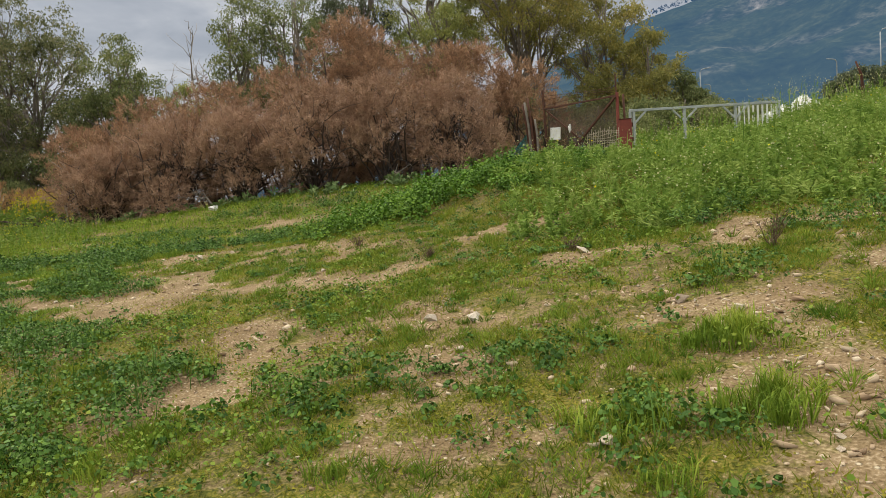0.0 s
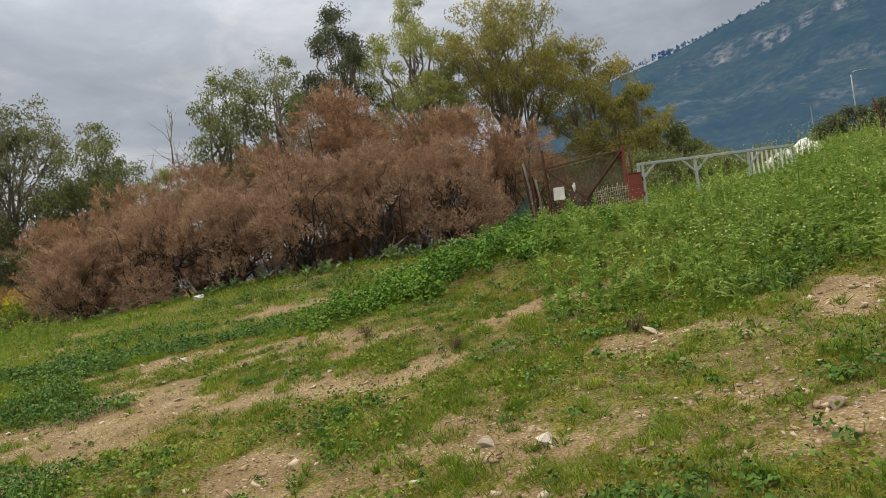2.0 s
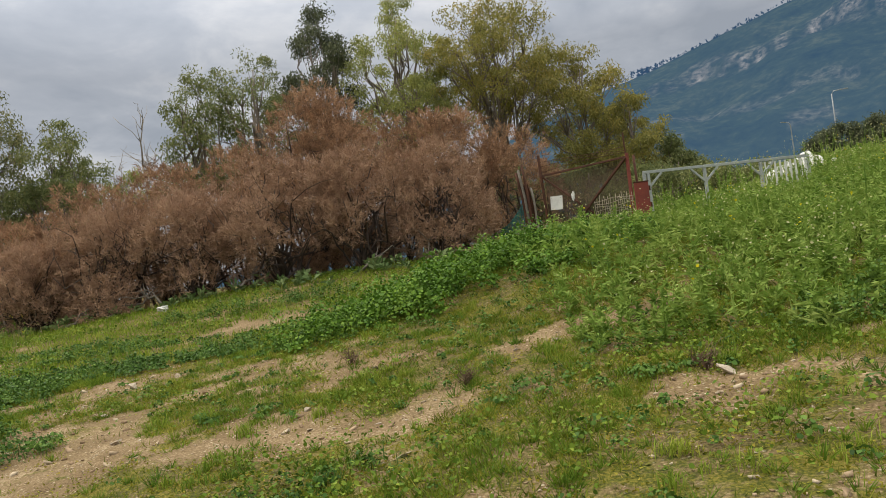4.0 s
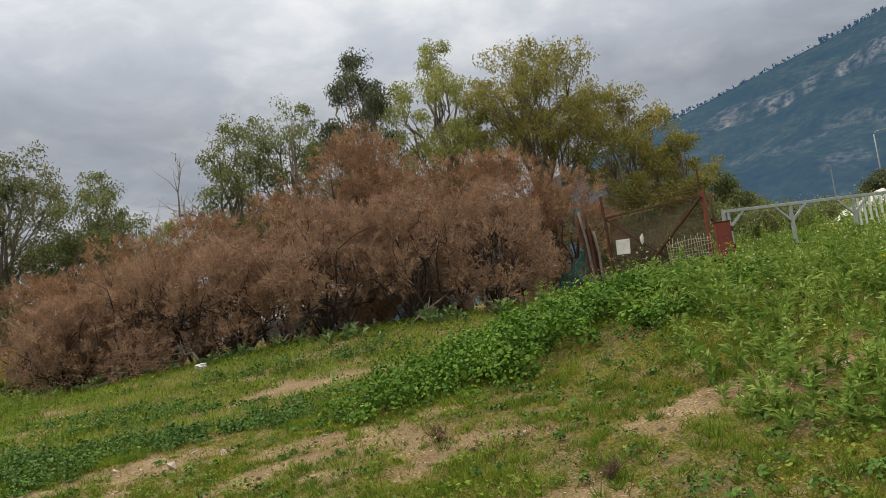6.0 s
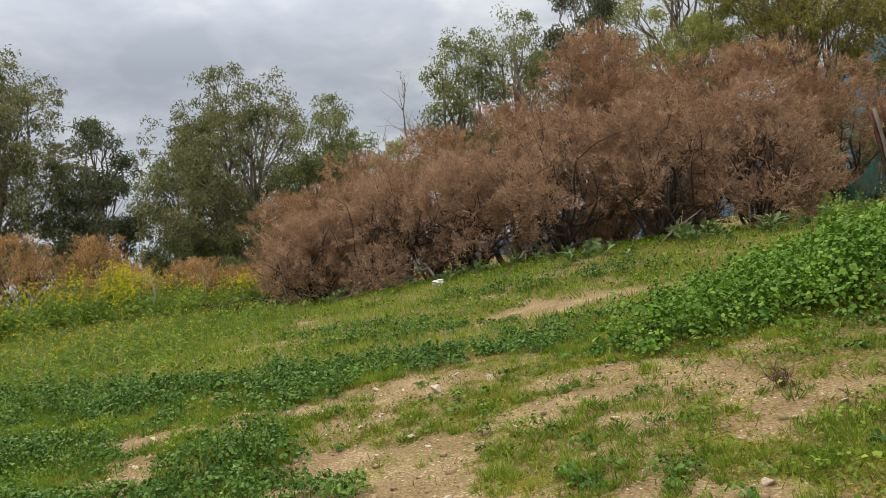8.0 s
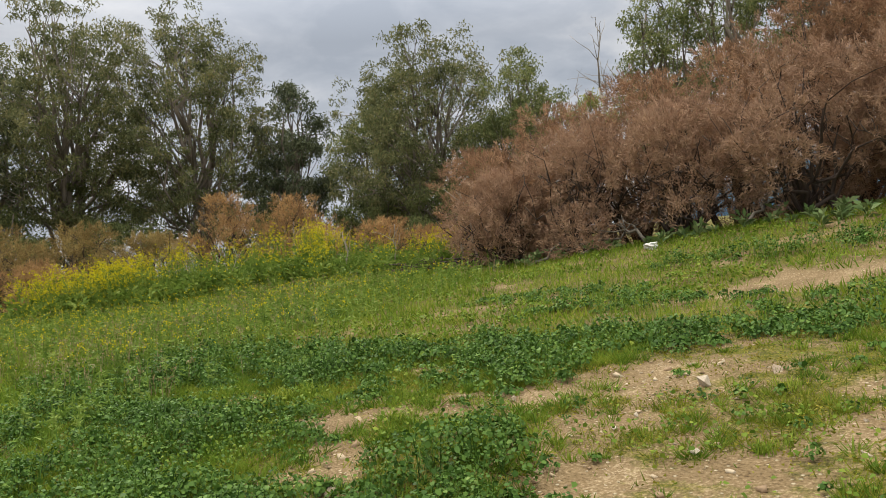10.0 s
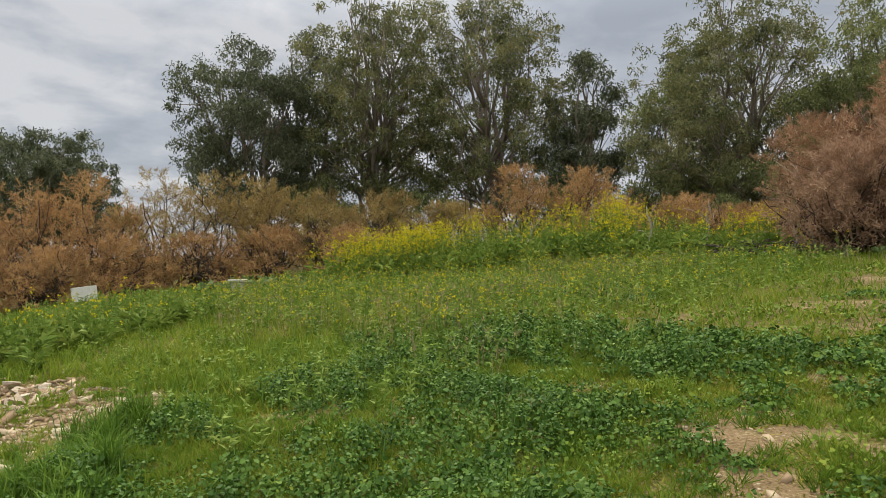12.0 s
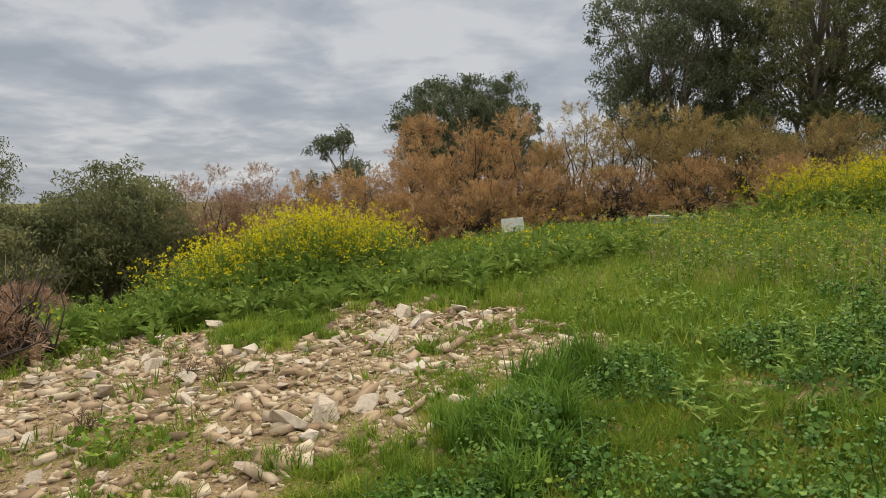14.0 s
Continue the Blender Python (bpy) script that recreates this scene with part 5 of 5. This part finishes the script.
for x, y, s in [(-13.7, 7.1, 0.36), (-13.3, 7.3, 0.3), (-13.0, 7.2, 0.26), (-12.3, 7.6, 0.3), (-15.6, 3.7, 0.5), (-11.6, 7.0, 0.24), (1.62, 4.95, 0.14), (1.2, 2.2, 0.14)]:
    lay_stone(x, y, s, int(s * 100))


def gravel():
    vs = np.array([(a, b, c) for a in (-0.5, 0.5) for b in (-0.5, 0.5) for c in (-0.5, 0.5)])
    fs = np.array([(0, 1, 3, 2), (4, 6, 7, 5), (0, 4, 5, 1), (2, 3, 7, 6), (0, 2, 6, 4), (1, 5, 7, 3)])
    x, y = scatter(62000, -16, 5, 1, 12.5)
    b = bareness(x, y)
    rub = np.maximum(blob(x, y, RUBBLE), blob(x, y, RUBBLE_END)) > -0.15
    keep = rng.random(len(x)) < np.where(rub, np.clip(b * 1.2, 0, 0.9), np.clip(b - 0.1, 0, 1) * 0.3)
    x, y, rub = x[keep], y[keep], rub[keep]
    nx_, ny_ = scatter(16000, -2.5, 4.5, 1.8, 7.0)
    keep = rng.random(len(nx_)) < np.clip(bareness(nx_, ny_) + 0.1, 0, 1) * np.where(nx_ > 0.5, 0.5, 0.3)
    x, y, rub = np.append(x, nx_[keep]), np.append(y, ny_[keep]), np.append(rub, np.zeros(keep.sum(), bool))
    n = len(x)
    s = np.clip(rng.lognormal(-4.25, 0.6, n), 0.006, 0.06) * np.where(rub, 2.4, 1.0)
    a = rng.uniform(0, 6.28, n)
    jit = 1 + rng.uniform(-0.75, 0.3, (n, 8, 3))
    v = vs[None] * jit * np.stack([s * 1.3, s * 0.9, s * 0.55], 1)[:, None]
    c, q = np.cos(a)[:, None], np.sin(a)[:, None]
    tip = rng.normal(0, 0.3, (n, 1))
    v = np.stack([v[..., 0] * c - v[..., 1] * q, v[..., 0] * q + v[..., 1] * c, v[..., 2] + v[..., 0] * tip], 2) + on_land(x, y, s * 0.12)[:, None]
    f = (np.arange(n)[:, None, None] * 8 + fs[None]).reshape(-1, 4)
    tagged(new("gravel", mesh_of("gravel", v.reshape(-1, 3), f, M_GRAVEL)), "loose pale limestone gravel on bare soil", "gravel", kind="stuff")


M_GRAVEL = leaf_material("gravel_stone", [(0.0, (0.24, 0.16, 0.10)), (0.5, (0.42, 0.31, 0.205)), (1.0, (0.62, 0.53, 0.40))], rough=0.95, through_light=0.0, patch=0.2)
gravel()


# ---- gate, rail and lost things ----
def bar_bm(a, b, w, d=None, bevel=0.004):
    """A bar of rectangular section from a to b."""
    a, b = Vector(a), Vector(b)
    bm = bmesh.new()
    bmesh.ops.create_cube(bm, size=1)
    L = (b - a).length
    for v in bm.verts:
        v.co = Vector((v.co.x * w, v.co.y * (d or w), v.co.z * L))
    bmesh.ops.bevel(bm, geom=list(bm.edges), offset=min(bevel, w * 0.2), segments=1, affect="EDGES")
    turn = (b - a).to_track_quat("Z", "Y").to_matrix().to_4x4()
    bm.transform(Matrix.Translation((a + b) / 2) @ turn)
    return bm


def tube_part(name, pts, radii, mat, parent, label="", sides=7):
    s = Soup()
    tube(s, pts, radii, sides)
    return under(new(name, s.mesh(name, mat, True)), parent, label)


def sheet_bm(width, height, nx, nz, warp, thick=0.004):
    """A thin warped sheet in the xz plane with real thickness."""
    bm = bmesh.new()
    grid = {}
    for side in (0, 1):
        for i in range(nx + 1):
            for k in range(nz + 1):
                x, z = width * i / nx, height * k / nz
                grid[side, i, k] = bm.verts.new((x, warp(x, z) + side * thick, z))
    for i in range(nx):
        for k in range(nz):
            bm.faces.new([grid[0, i, k], grid[0, i + 1, k], grid[0, i + 1, k + 1], grid[0, i, k + 1]])
            bm.faces.new([grid[1, i, k], grid[1, i, k + 1], grid[1, i + 1, k + 1], grid[1, i + 1, k]])
    for i in range(nx):
        bm.faces.new([grid[0, i, 0], grid[1, i, 0], grid[1, i + 1, 0], grid[0, i + 1, 0]])
        bm.faces.new([grid[0, i, nz], grid[0, i + 1, nz], grid[1, i + 1, nz], grid[1, i, nz]])
    for k in range(nz):
        bm.faces.new([grid[0, 0, k], grid[0, 0, k + 1], grid[1, 0, k + 1], grid[1, 0, k]])
        bm.faces.new([grid[0, nx, k], grid[1, nx, k], grid[1, nx, k + 1], grid[0, nx, k + 1]])
    return bm


GATE_X, GATE_Y, GATE_Z = 2.85, 20.2, float(land(2.85, 20.2))
GATE_TURN = math.degrees(math.atan2(18.2 - 20.2, 4.5 - 2.85))


def screen_material():
    """Loosely woven dark screen: about half of it is open."""
    m, n, l = material("woven_screen")
    co = n.new("ShaderNodeTexCoord")
    w1 = n.new("ShaderNodeTexNoise")
    w1.inputs["Scale"].default_value = 3.0
    w1.inputs["Detail"].default_value = 6
    l.new(co.outputs["Object"], w1.inputs["Vector"])
    r = ramp_node(n, [(0.3, (0.05, 0.032, 0.024)), (0.7, (0.13, 0.08, 0.055))])
    l.new(w1.outputs["Fac"], r.inputs[0])
    p = n.new("ShaderNodeBsdfPrincipled")
    p.inputs["Roughness"].default_value = 0.9
    l.new(r.outputs[0], p.inputs["Base Color"])
    mp = n.new("ShaderNodeMapRange")
    mp.inputs["To Min"].default_value = 0.2
    mp.inputs["To Max"].default_value = 0.62
    l.new(w1.outputs["Fac"], mp.inputs["Value"])
    t = n.new("ShaderNodeBsdfTransparent")
    ms = n.new("ShaderNodeMixShader")
    l.new(mp.outputs[0], ms.inputs[0])
    l.new(t.outputs[0], ms.inputs[1])
    l.new(p.outputs[0], ms.inputs[2])
    o = n.new("ShaderNodeOutputMaterial")
    l.new(ms.outputs[0], o.inputs["Surface"])
    return m


def gate():
    g = thing("metal_gate", "old rusty steel gate hung with dark screen cloth", "gate", place=(GATE_X, GATE_Y, GATE_Z), turn=GATE_TURN)
    part("gate_upright", bar_bm((0.24, 0, 0.05), (0.14, 0, 2.16), 0.05), M_RUST, g)
    part("gate_upright", bar_bm((2.62, 0, -0.02), (2.62, 0, 1.70), 0.06), M_RED, g, "red-painted upright")
    part("gate_upright", bar_bm((2.60, 0.05, 0.3), (2.55, 0.05, 2.18), 0.028), M_RUST, g)
    part("gate_rail", bar_bm((0.2, -0.01, 1.64), (2.6, -0.01, 1.62), 0.045), M_RUST, g)
    part("gate_brace", bar_bm((0.72, -0.04, 0.05), (2.6, -0.04, 1.6), 0.05), M_RUST, g)
    part("gate_brace", bar_bm((0.2, 0.03, 1.6), (2.05, 0.03, 0.14), 0.04), M_RUST, g)
    part("screen", sheet_bm(2.34, 1.55, 24, 14, lambda x, z: 0.03 * math.sin(3.1 * x) + 0.02 * math.sin(5 * z + x)), screen_material(), g, "dark loosely woven screen cloth").location = (0.24, 0.05, 0.04)
    for k in range(3):
        z = 1.72 + 0.11 * k
        p = [(0.16 + 2.44 * t, 0.0, z + 0.05 * math.sin(t * 3.14 + k) - 0.02 * k * t) for t in np.linspace(0, 1, 12)]
        tube_part("wire", p, [0.006] * 12, M_RUST, g, sides=4)


gate()


def on_gate(u, out, z):
    """A place by the gate: u along it, out towards the field, z over its foot."""
    c, s = math.cos(radians(GATE_TURN)), math.sin(radians(GATE_TURN))
    return (GATE_X + c * u + s * out, GATE_Y + s * u - c * out, GATE_Z + z)


def gate_posts():
    for (u0, u1, h, r, mat, lab) in [(-0.22, -0.5, 1.95, 0.045, M_RUST, "rusty leaning steel post beside the gate"), (-0.09, -0.28, 2.1, 0.035, M_RUST, "thin rusty leaning post beside the gate"), (-0.16, -0.42, 2.0, 0.04, M_GREY_WOOD, "weathered leaning wooden stake beside the gate"), (0.0, -0.12, 1.5, 0.035, M_GREY_WOOD, "short grey wooden stake beside the gate")]:
        t = thing("gate_post", lab, "post", group="posts at the gate", place=on_gate(u0, 0.12 * h - 0.1, -0.1))
        c, s = math.cos(radians(GATE_TURN)), math.sin(radians(GATE_TURN))
        tip = np.array([c * (u1 - u0), s * (u1 - u0), h])
        tube_part("shaft", [tip * k + np.array([0.012 * math.sin(9 * k + h), 0, 0]) for k in np.linspace(0, 1, 7)], np.linspace(r, r * 0.8, 7), mat, t)
    s = thing("rusty_sheet", "bent rust-brown steel sheet between the gate posts", "metal sheet", place=on_gate(-0.36, 0.06, -0.05), turn=GATE_TURN)
    part("panel", sheet_bm(0.3, 1.55, 4, 10, lambda x, z: 0.05 * math.sin(2.2 * z) + 0.1 * x), M_RUST, s)
    s.matrix_basis = s.matrix_basis @ pose(0, 0, 0, 0, -7, 0)


gate_posts()


def sign():
    s = thing("blank_sign", "small weathered white square sign tied to the gate", "sign", place=on_gate(0.43, 0.1, 0.76), turn=GATE_TURN)
    bm = sheet_bm(0.36, 0.33, 8, 8, lambda x, z: 0.012 * math.sin(9 * x) + 0.01 * z, 0.006)
    part("panel", bm, M_WHITE, s)
    for x, z in ((0.04, 0.29), (0.32, 0.28)):
        part("wire_tie", bar_bm((x, 0.09, z), (x, -0.012, z), 0.012), M_RUST, s)
    s.matrix_basis = s.matrix_basis @ pose(0, 0, 0, 0, 4, 0)
    b = thing("plastic_bag", "scrap of white plastic caught on the gate", "litter", place=on_gate(1.12, 0.08, 1.0), turn=GATE_TURN)
    bm = bmesh.new()
    bmesh.ops.create_icosphere(bm, subdivisions=3, radius=0.5)
    for v in bm.verts:
        k = 0.75 + 0.5 * noise.noise(v.co * 3.5)
        v.co = Vector((v.co.x * 0.12 * k, v.co.y * 0.07 * k, v.co.z * 0.26 * (k ** 1.5)))
    part("crumpled_film", bm, M_WHITE, b)


sign()


def wire_panel():
    w = thing("wire_mesh_panel", "pale bent wire mesh panel leaning behind the gate", "mesh panel", place=on_gate(1.72, 0.10, -0.05), turn=GATE_TURN)
    for k in range(17):
        x = 0.06 * k
        h = 0.82 + 0.14 * ((k * 7) % 5) / 5
        p = [(x + 0.015 * math.sin(5 * t + k), 0, h * t) for t in np.linspace(0, 1, 6)]
        tube_part("upright_wire", p, [0.006] * 6, M_WIRE, w, sides=4)
    for k in range(11):
        z = 0.06 + 0.075 * k
        p = [(t, 0.008, z + 0.02 * math.sin(7 * t + k * 1.7)) for t in np.linspace(0, 1.0, 9)]
        tube_part("cross_wire", p, [0.006] * 9, M_WIRE, w, sides=4)


wire_panel()


def teal_net():
    n_ = thing("teal_net", "crumpled teal plastic netting draped by the shrubs", "netting", place=on_gate(-1.5, 0.0, 0.1), turn=GATE_TURN)
    s = Soup()
    nx, nz = 26, 16

    def at(i, k):
        x, z = i / nx, k / nz
        return (x * 1.05, 0.12 * math.sin(6 * x + 2 * z), 0.12 + z * (0.25 + 0.75 * x * x) + 0.05 * math.sin(9 * x))

    for i in range(nx + 1):
        tube(s, [at(i, k) for k in range(nz + 1)], [0.009] * (nz + 1), 3)
    for k in range(nz + 1):
        tube(s, [at(i, k) for i in range(nx + 1)], [0.009] * (nx + 1), 3)
    under(new("mesh_cloth", s.mesh("mesh_cloth", M_TEAL)), n_)
    tube_part("hem", [at(nx, k) for k in range(nz + 1)], [0.03] * (nz + 1), M_TEAL, n_)


teal_net()


def red_post():
    x, y = 4.52, 17.5
    r = thing("red_steel_plate", "rust-red painted steel box post at the gate", "post", place=(x, y, float(land(x, y)) - 0.1), turn=-12)
    part("box_section", bar_bm((0, 0, 0), (0, 0, 1.14), 0.29, 0.12, 0.012), M_RED, r)
    part("cap", bar_bm((0, 0, 1.14), (0, 0, 1.16), 0.31, 0.14), M_RUST, r)
    for k in range(3):
        part("hinge", bar_bm((0.16, -0.03, 0.25 + 0.35 * k), (0.16, -0.03, 0.35 + 0.35 * k), 0.04), M_RUST, r)
    d = thing("dark_post", "thin dark steel post behind the gate", "post", place=(4.75, 18.3, float(land(4.75, 18.3)) - 0.1))
    tube_part("shaft", [(0, 0, 0), (-0.03, 0, 0.9), (-0.05, 0, 1.75)], [0.035, 0.03, 0.03], M_RUST, d)


red_post()


def railing():
    y0, top = 17.9, 3.76
    r = thing("metal_railing", "grey galvanised railing with braced posts and upright slats", "railing", place=(4.75, y0, 0))
    part("top_rail", bar_bm((-0.02, 0, top), (3.75, 0.1, top + 0.02), 0.06), M_RAIL, r)
    for x in (0.0, 0.09, 1.35, 2.62, 3.7):
        z = float(land(4.75 + x, y0)) - 0.15
        part("post", bar_bm((x, 0.02 * x, z), (x, 0.02 * x, top - 0.03), 0.06), M_RAIL, r)
        if 0 < x < 3:
            for s in (-1, 1):
                if x > 0.2 or s > 0:
                    part("brace", bar_bm((x, 0.02 * x, top - 0.33), (x + s * 0.3, 0.02 * x, top - 0.03), 0.045), M_RAIL, r)
    part("mid_rail", bar_bm((2.62, 0.06, top - 0.62), (3.7, 0.08, top - 0.60), 0.04), M_RAIL, r)
    for k in range(9):
        x = 2.72 + 0.115 * k
        part("slat", bar_bm((x, 0.06, top - 0.85), (x, 0.06, top - 0.03), 0.045, 0.02), M_WHITE, r, "white-grey upright slat")
    p = thing("crooked_stake", "dark crooked stake standing among the weeds", "post", place=(9.6, 16.4, float(land(9.6, 16.4)) - 0.1))
    tube_part("shaft", [(0, 0, 0), (0.03, 0, 0.7), (0.0, 0, 1.05), (-0.12, 0, 1.35)], [0.04, 0.035, 0.03, 0.02], M_RUST, p)


railing()

def tarpaulin(x, y, w, d, h, turn):
    t = thing("white_tarpaulin", "crumpled white plastic sheet lying over a heap in the weeds", "tarpaulin", place=(x, y, float(land(x, y)) - 0.1), turn=turn)
    bm = bmesh.new()
    n = 26
    g = {}
    for i in range(n + 1):
        for j in range(n + 1):
            u, v = i / n - 0.5, j / n - 0.5
            hump = max(0, 1 - (2.1 * u) ** 4) * max(0, 1 - (2.1 * v) ** 4)
            q = Vector((u * 4, v * 4, x))
            z = h * hump * (0.72 + 0.5 * noise.noise(q * 0.7)) + 0.10 * noise.noise(q * 2.3) + 0.03 * noise.noise(q * 7)
            g[i, j] = bm.verts.new((u * w, v * d, z))
    for i in range(n):
        for j in range(n):
            bm.faces.new([g[i, j], g[i + 1, j], g[i + 1, j + 1], g[i, j + 1]])
    top = part("sheet", bm, M_WHITE, t)
    th = top.modifiers.new("thickness", "SOLIDIFY")
    th.thickness = 0.006


tarpaulin(11.9, 25.1, 1.9, 1.1, 0.6, 28)
tarpaulin(13.2, 25.7, 2.2, 1.2, 0.8, 16)


def street_lamp(az, dist, top, arm):
    x, y = dist * math.sin(radians(az)), dist * math.cos(radians(az))
    z0 = float(land(x, y))
    l_ = thing("street_lamp", "tall pale grey steel street lamp by the far road", "street lamp", group="street lamps", place=(x, y, z0 - 0.1))
    h = top - z0
    tube_part("pole", [(0, 0, 0), (0, 0, h * 0.5), (0, 0, h - 0.5), (arm * 0.15, 0, h - 0.1), (arm * 0.5, 0, h)], [0.11, 0.085, 0.07, 0.06, 0.05], M_LAMP, l_)
    part("lamp_head", bar_bm((arm * 0.5, 0, h), (arm * 1.0, 0, h + 0.08), 0.16, 0.09, 0.02), M_LAMP, l_)


for az, el, dist, arm in [(20.0, 9.4, 110, 1.5), (20.7, 8.2, 150, -1.2), (28.9, 8.9, 125, -1.5), (31.5, 10.5, 105, 2.2)]:
    street_lamp(az, dist, 1.55 + dist * math.tan(radians(el)), arm)
for az, el, dist, r in [(30.4, 7.6, 46, 1.7), (33.5, 7.7, 44, 1.6)]:
    x, y = dist * math.sin(radians(az)), dist * math.cos(radians(az))
    eucalyptus(x, y, max(1.55 + dist * math.tan(radians(el)), float(land(x, y)) + 1.5), r, 0.0, M_EUC_DARK, 5000, "low dark green bush on the far slope", 7, 2, name="dark_bush")


def white_board():
    x, y = -25.0, 10.9
    b = thing("white_board", "plain white board standing in front of the shrubs", "board", place=(x, y, float(land(x, y))), turn=82)
    part("panel", bar_bm((-0.31, 0, 0.34), (0.31, 0, 0.40), 0.03, 0.38), M_WHITE, b)
    for k in (-0.25, 0.25):
        part("leg", bar_bm((k, 0.03, -0.1), (k, 0.03, 0.5), 0.04), M_RAIL, b)
    x, y = -23.2, 14.4
    c = thing("concrete_hatch", "small weathered concrete box with a lid in the grass", "hatch", place=(x, y, float(land(x, y)) - 0.05), turn=70)
    part("box", bar_bm((0, 0, -0.1), (0, 0, 0.34), 0.42, 0.42, 0.02), M_CONCRETE, c)
    part("lid", bar_bm((0, 0, 0.34), (0, 0, 0.42), 0.54, 0.52, 0.015), M_CONCRETE, c, "grey concrete lid")


white_board()


def dead_stick(x, y, h, lean, label="pale dead branching stem standing before the thicket"):
    z0 = float(land(x, y))
    d = thing("dry_weed", label, "branch", group="dead stems", place=(x, y, z0 - 0.05))
    s = Soup()
    p = bent_path((0, 0, 0), (lean, 0, h), 0.04, 7)
    tube(s, p, np.linspace(0.03, 0.008, 7), 5)
    for k in range(6):
        b = p[rng.integers(2, 6)]
        tube_part("twig", bent_path(b, b + np.array([rng.normal(0, 0.3), rng.normal(0, 0.15), rng.uniform(0.1, 0.5)]), 0.03, 4), np.linspace(0.012, 0.004, 4), M_PALE_TWIG, d, sides=4)
    under(new("stem", s.mesh("stem", M_PALE_TWIG, True)), d)


for x, y, h, lean in [(-10.95, 21.9, 2.0, -0.45), (-11.3, 21.7, 1.1, -0.1), (-10.2, 21.4, 0.9, 0.3), (-16.8, 21.6, 1.5, 0.1), (-15.0, 21.8, 1.3, -0.1), (-13.6, 22.0, 1.4, 0.1), (-18.2, 20.6, 1.2, 0.2)]:
    dead_stick(x, y, h, lean)


def fallen_branch(x, y, turn, length):
    z0 = float(land(x, y))
    b = thing("fallen_branch", "fallen pale dead branch at the foot of the thicket", "branch", group="dead branches", place=(x, y, z0), turn=turn)
    s = Soup()
    p = bent_path((0, 0, 0.05), (length, 0, 0.5), 0.06, 7)
    tube(s, p, np.linspace(0.04, 0.01, 7), 5)
    for k in range(6):
        q = p[rng.integers(1, 6)]
        tube_part("twig", bent_path(q, q + np.array([rng.uniform(0.1, 0.6), rng.normal(0, 0.3), rng.uniform(-0.05, 0.4)]), 0.04, 4), np.linspace(0.016, 0.004, 4), M_GREY_WOOD, b, sides=4)
    under(new("limb", s.mesh("limb", M_GREY_WOOD, True)), b)


for x, y, turn, length in [(-9.0, 20.5, 10, 1.6), (-7.8, 20.3, 25, 1.2), (-4.6, 19.9, 60, 0.9), (-1.6, 19.6, 40, 0.9), (-6.4, 20.1, 150, 0.8), (0.2, 19.7, 120, 0.8)]:
    fallen_branch(x, y, turn, length)


def brush_pile(x, y):
    z0 = float(land(x, y))
    b = thing("brush_pile", "low heap of dark dead branches on the grass", "brush pile", place=(x, y, z0))
    for k in range(80):
        a = np.array([rng.normal(0, 0.9), rng.normal(0, 0.35), rng.uniform(0.02, 0.3)])
        e = a + np.array([rng.normal(0, 0.7), rng.normal(0, 0.3), rng.uniform(-0.1, 0.2)])
        e[2] = max(e[2], 0.02)
        tube_part("branch", bent_path(a, e, 0.03, 4), np.linspace(0.018, 0.007, 4), M_TWIG, b, sides=4)


brush_pile(-11.8, 21.9)
brush_pile(-12.9, 22.6)


def litter_bag(x, y):
    b = thing("white_bag", "crumpled white plastic bag on the grass", "litter", place=(x, y, float(land(x, y)) + 0.07), turn=15)
    bm = bmesh.new()
    bmesh.ops.create_icosphere(bm, subdivisions=3, radius=0.5)
    for v in bm.verts:
        k = 0.8 + 0.7 * noise.noise(v.co * 3.2) + 0.2 * noise.noise(v.co * 9)
        v.co = Vector((v.co.x * 0.30 * k, v.co.y * 0.18 * k, v.co.z * 0.15 * k))
    part("crumpled_film", bm, M_WHITE, b)


litter_bag(-6.05, 19.1)


def withered_weed(x, y, h, spread):
    """A small dead herb: a fan of thin dark stems, each with a few side twigs."""
    w = thing("withered_weed", "small withered dark brown weed standing on the soil", "weed", group="withered weeds", place=(x, y, float(land(x, y)) - 0.01))
    stems, twigs = Soup(), Soup()
    for k in range(15):
        a = rng.uniform(0, 6.28)
        tip = np.array([math.cos(a) * spread * rng.uniform(0.2, 1), math.sin(a) * spread * rng.uniform(0.2, 1), h * rng.uniform(0.5, 1.0)])
        p = bent_path((0, 0, 0), tip, 0.012, 5)
        tube(stems, p, np.linspace(0.005, 0.002, 5), 4)
        for _ in range(4):
            q = p[rng.integers(2, 5)]
            tube(twigs, bent_path(q, q + rng.normal(0, 0.04, 3) + np.array([0, 0, 0.03]), 0.006, 3), [0.003, 0.002, 0.0015], 3)
    under(new("stem", stems.mesh("stem", M_WITHERED, True)), w)
    under(new("twig", twigs.mesh("twig", M_WITHERED, True)), w)


for x, y, h, spread in [(-11.57, 5.35, 0.22, 0.2), (-11.9, 5.0, 0.16, 0.22), (2.69, 5.88, 0.30, 0.15), (-0.2, 8.3, 0.12, 0.1), (1.3, 7.3, 0.12, 0.1), (-10.6, 4.6, 0.14, 0.16), (-1.2, 9.9, 0.12, 0.1)]:
    withered_weed(x, y, h, spread)
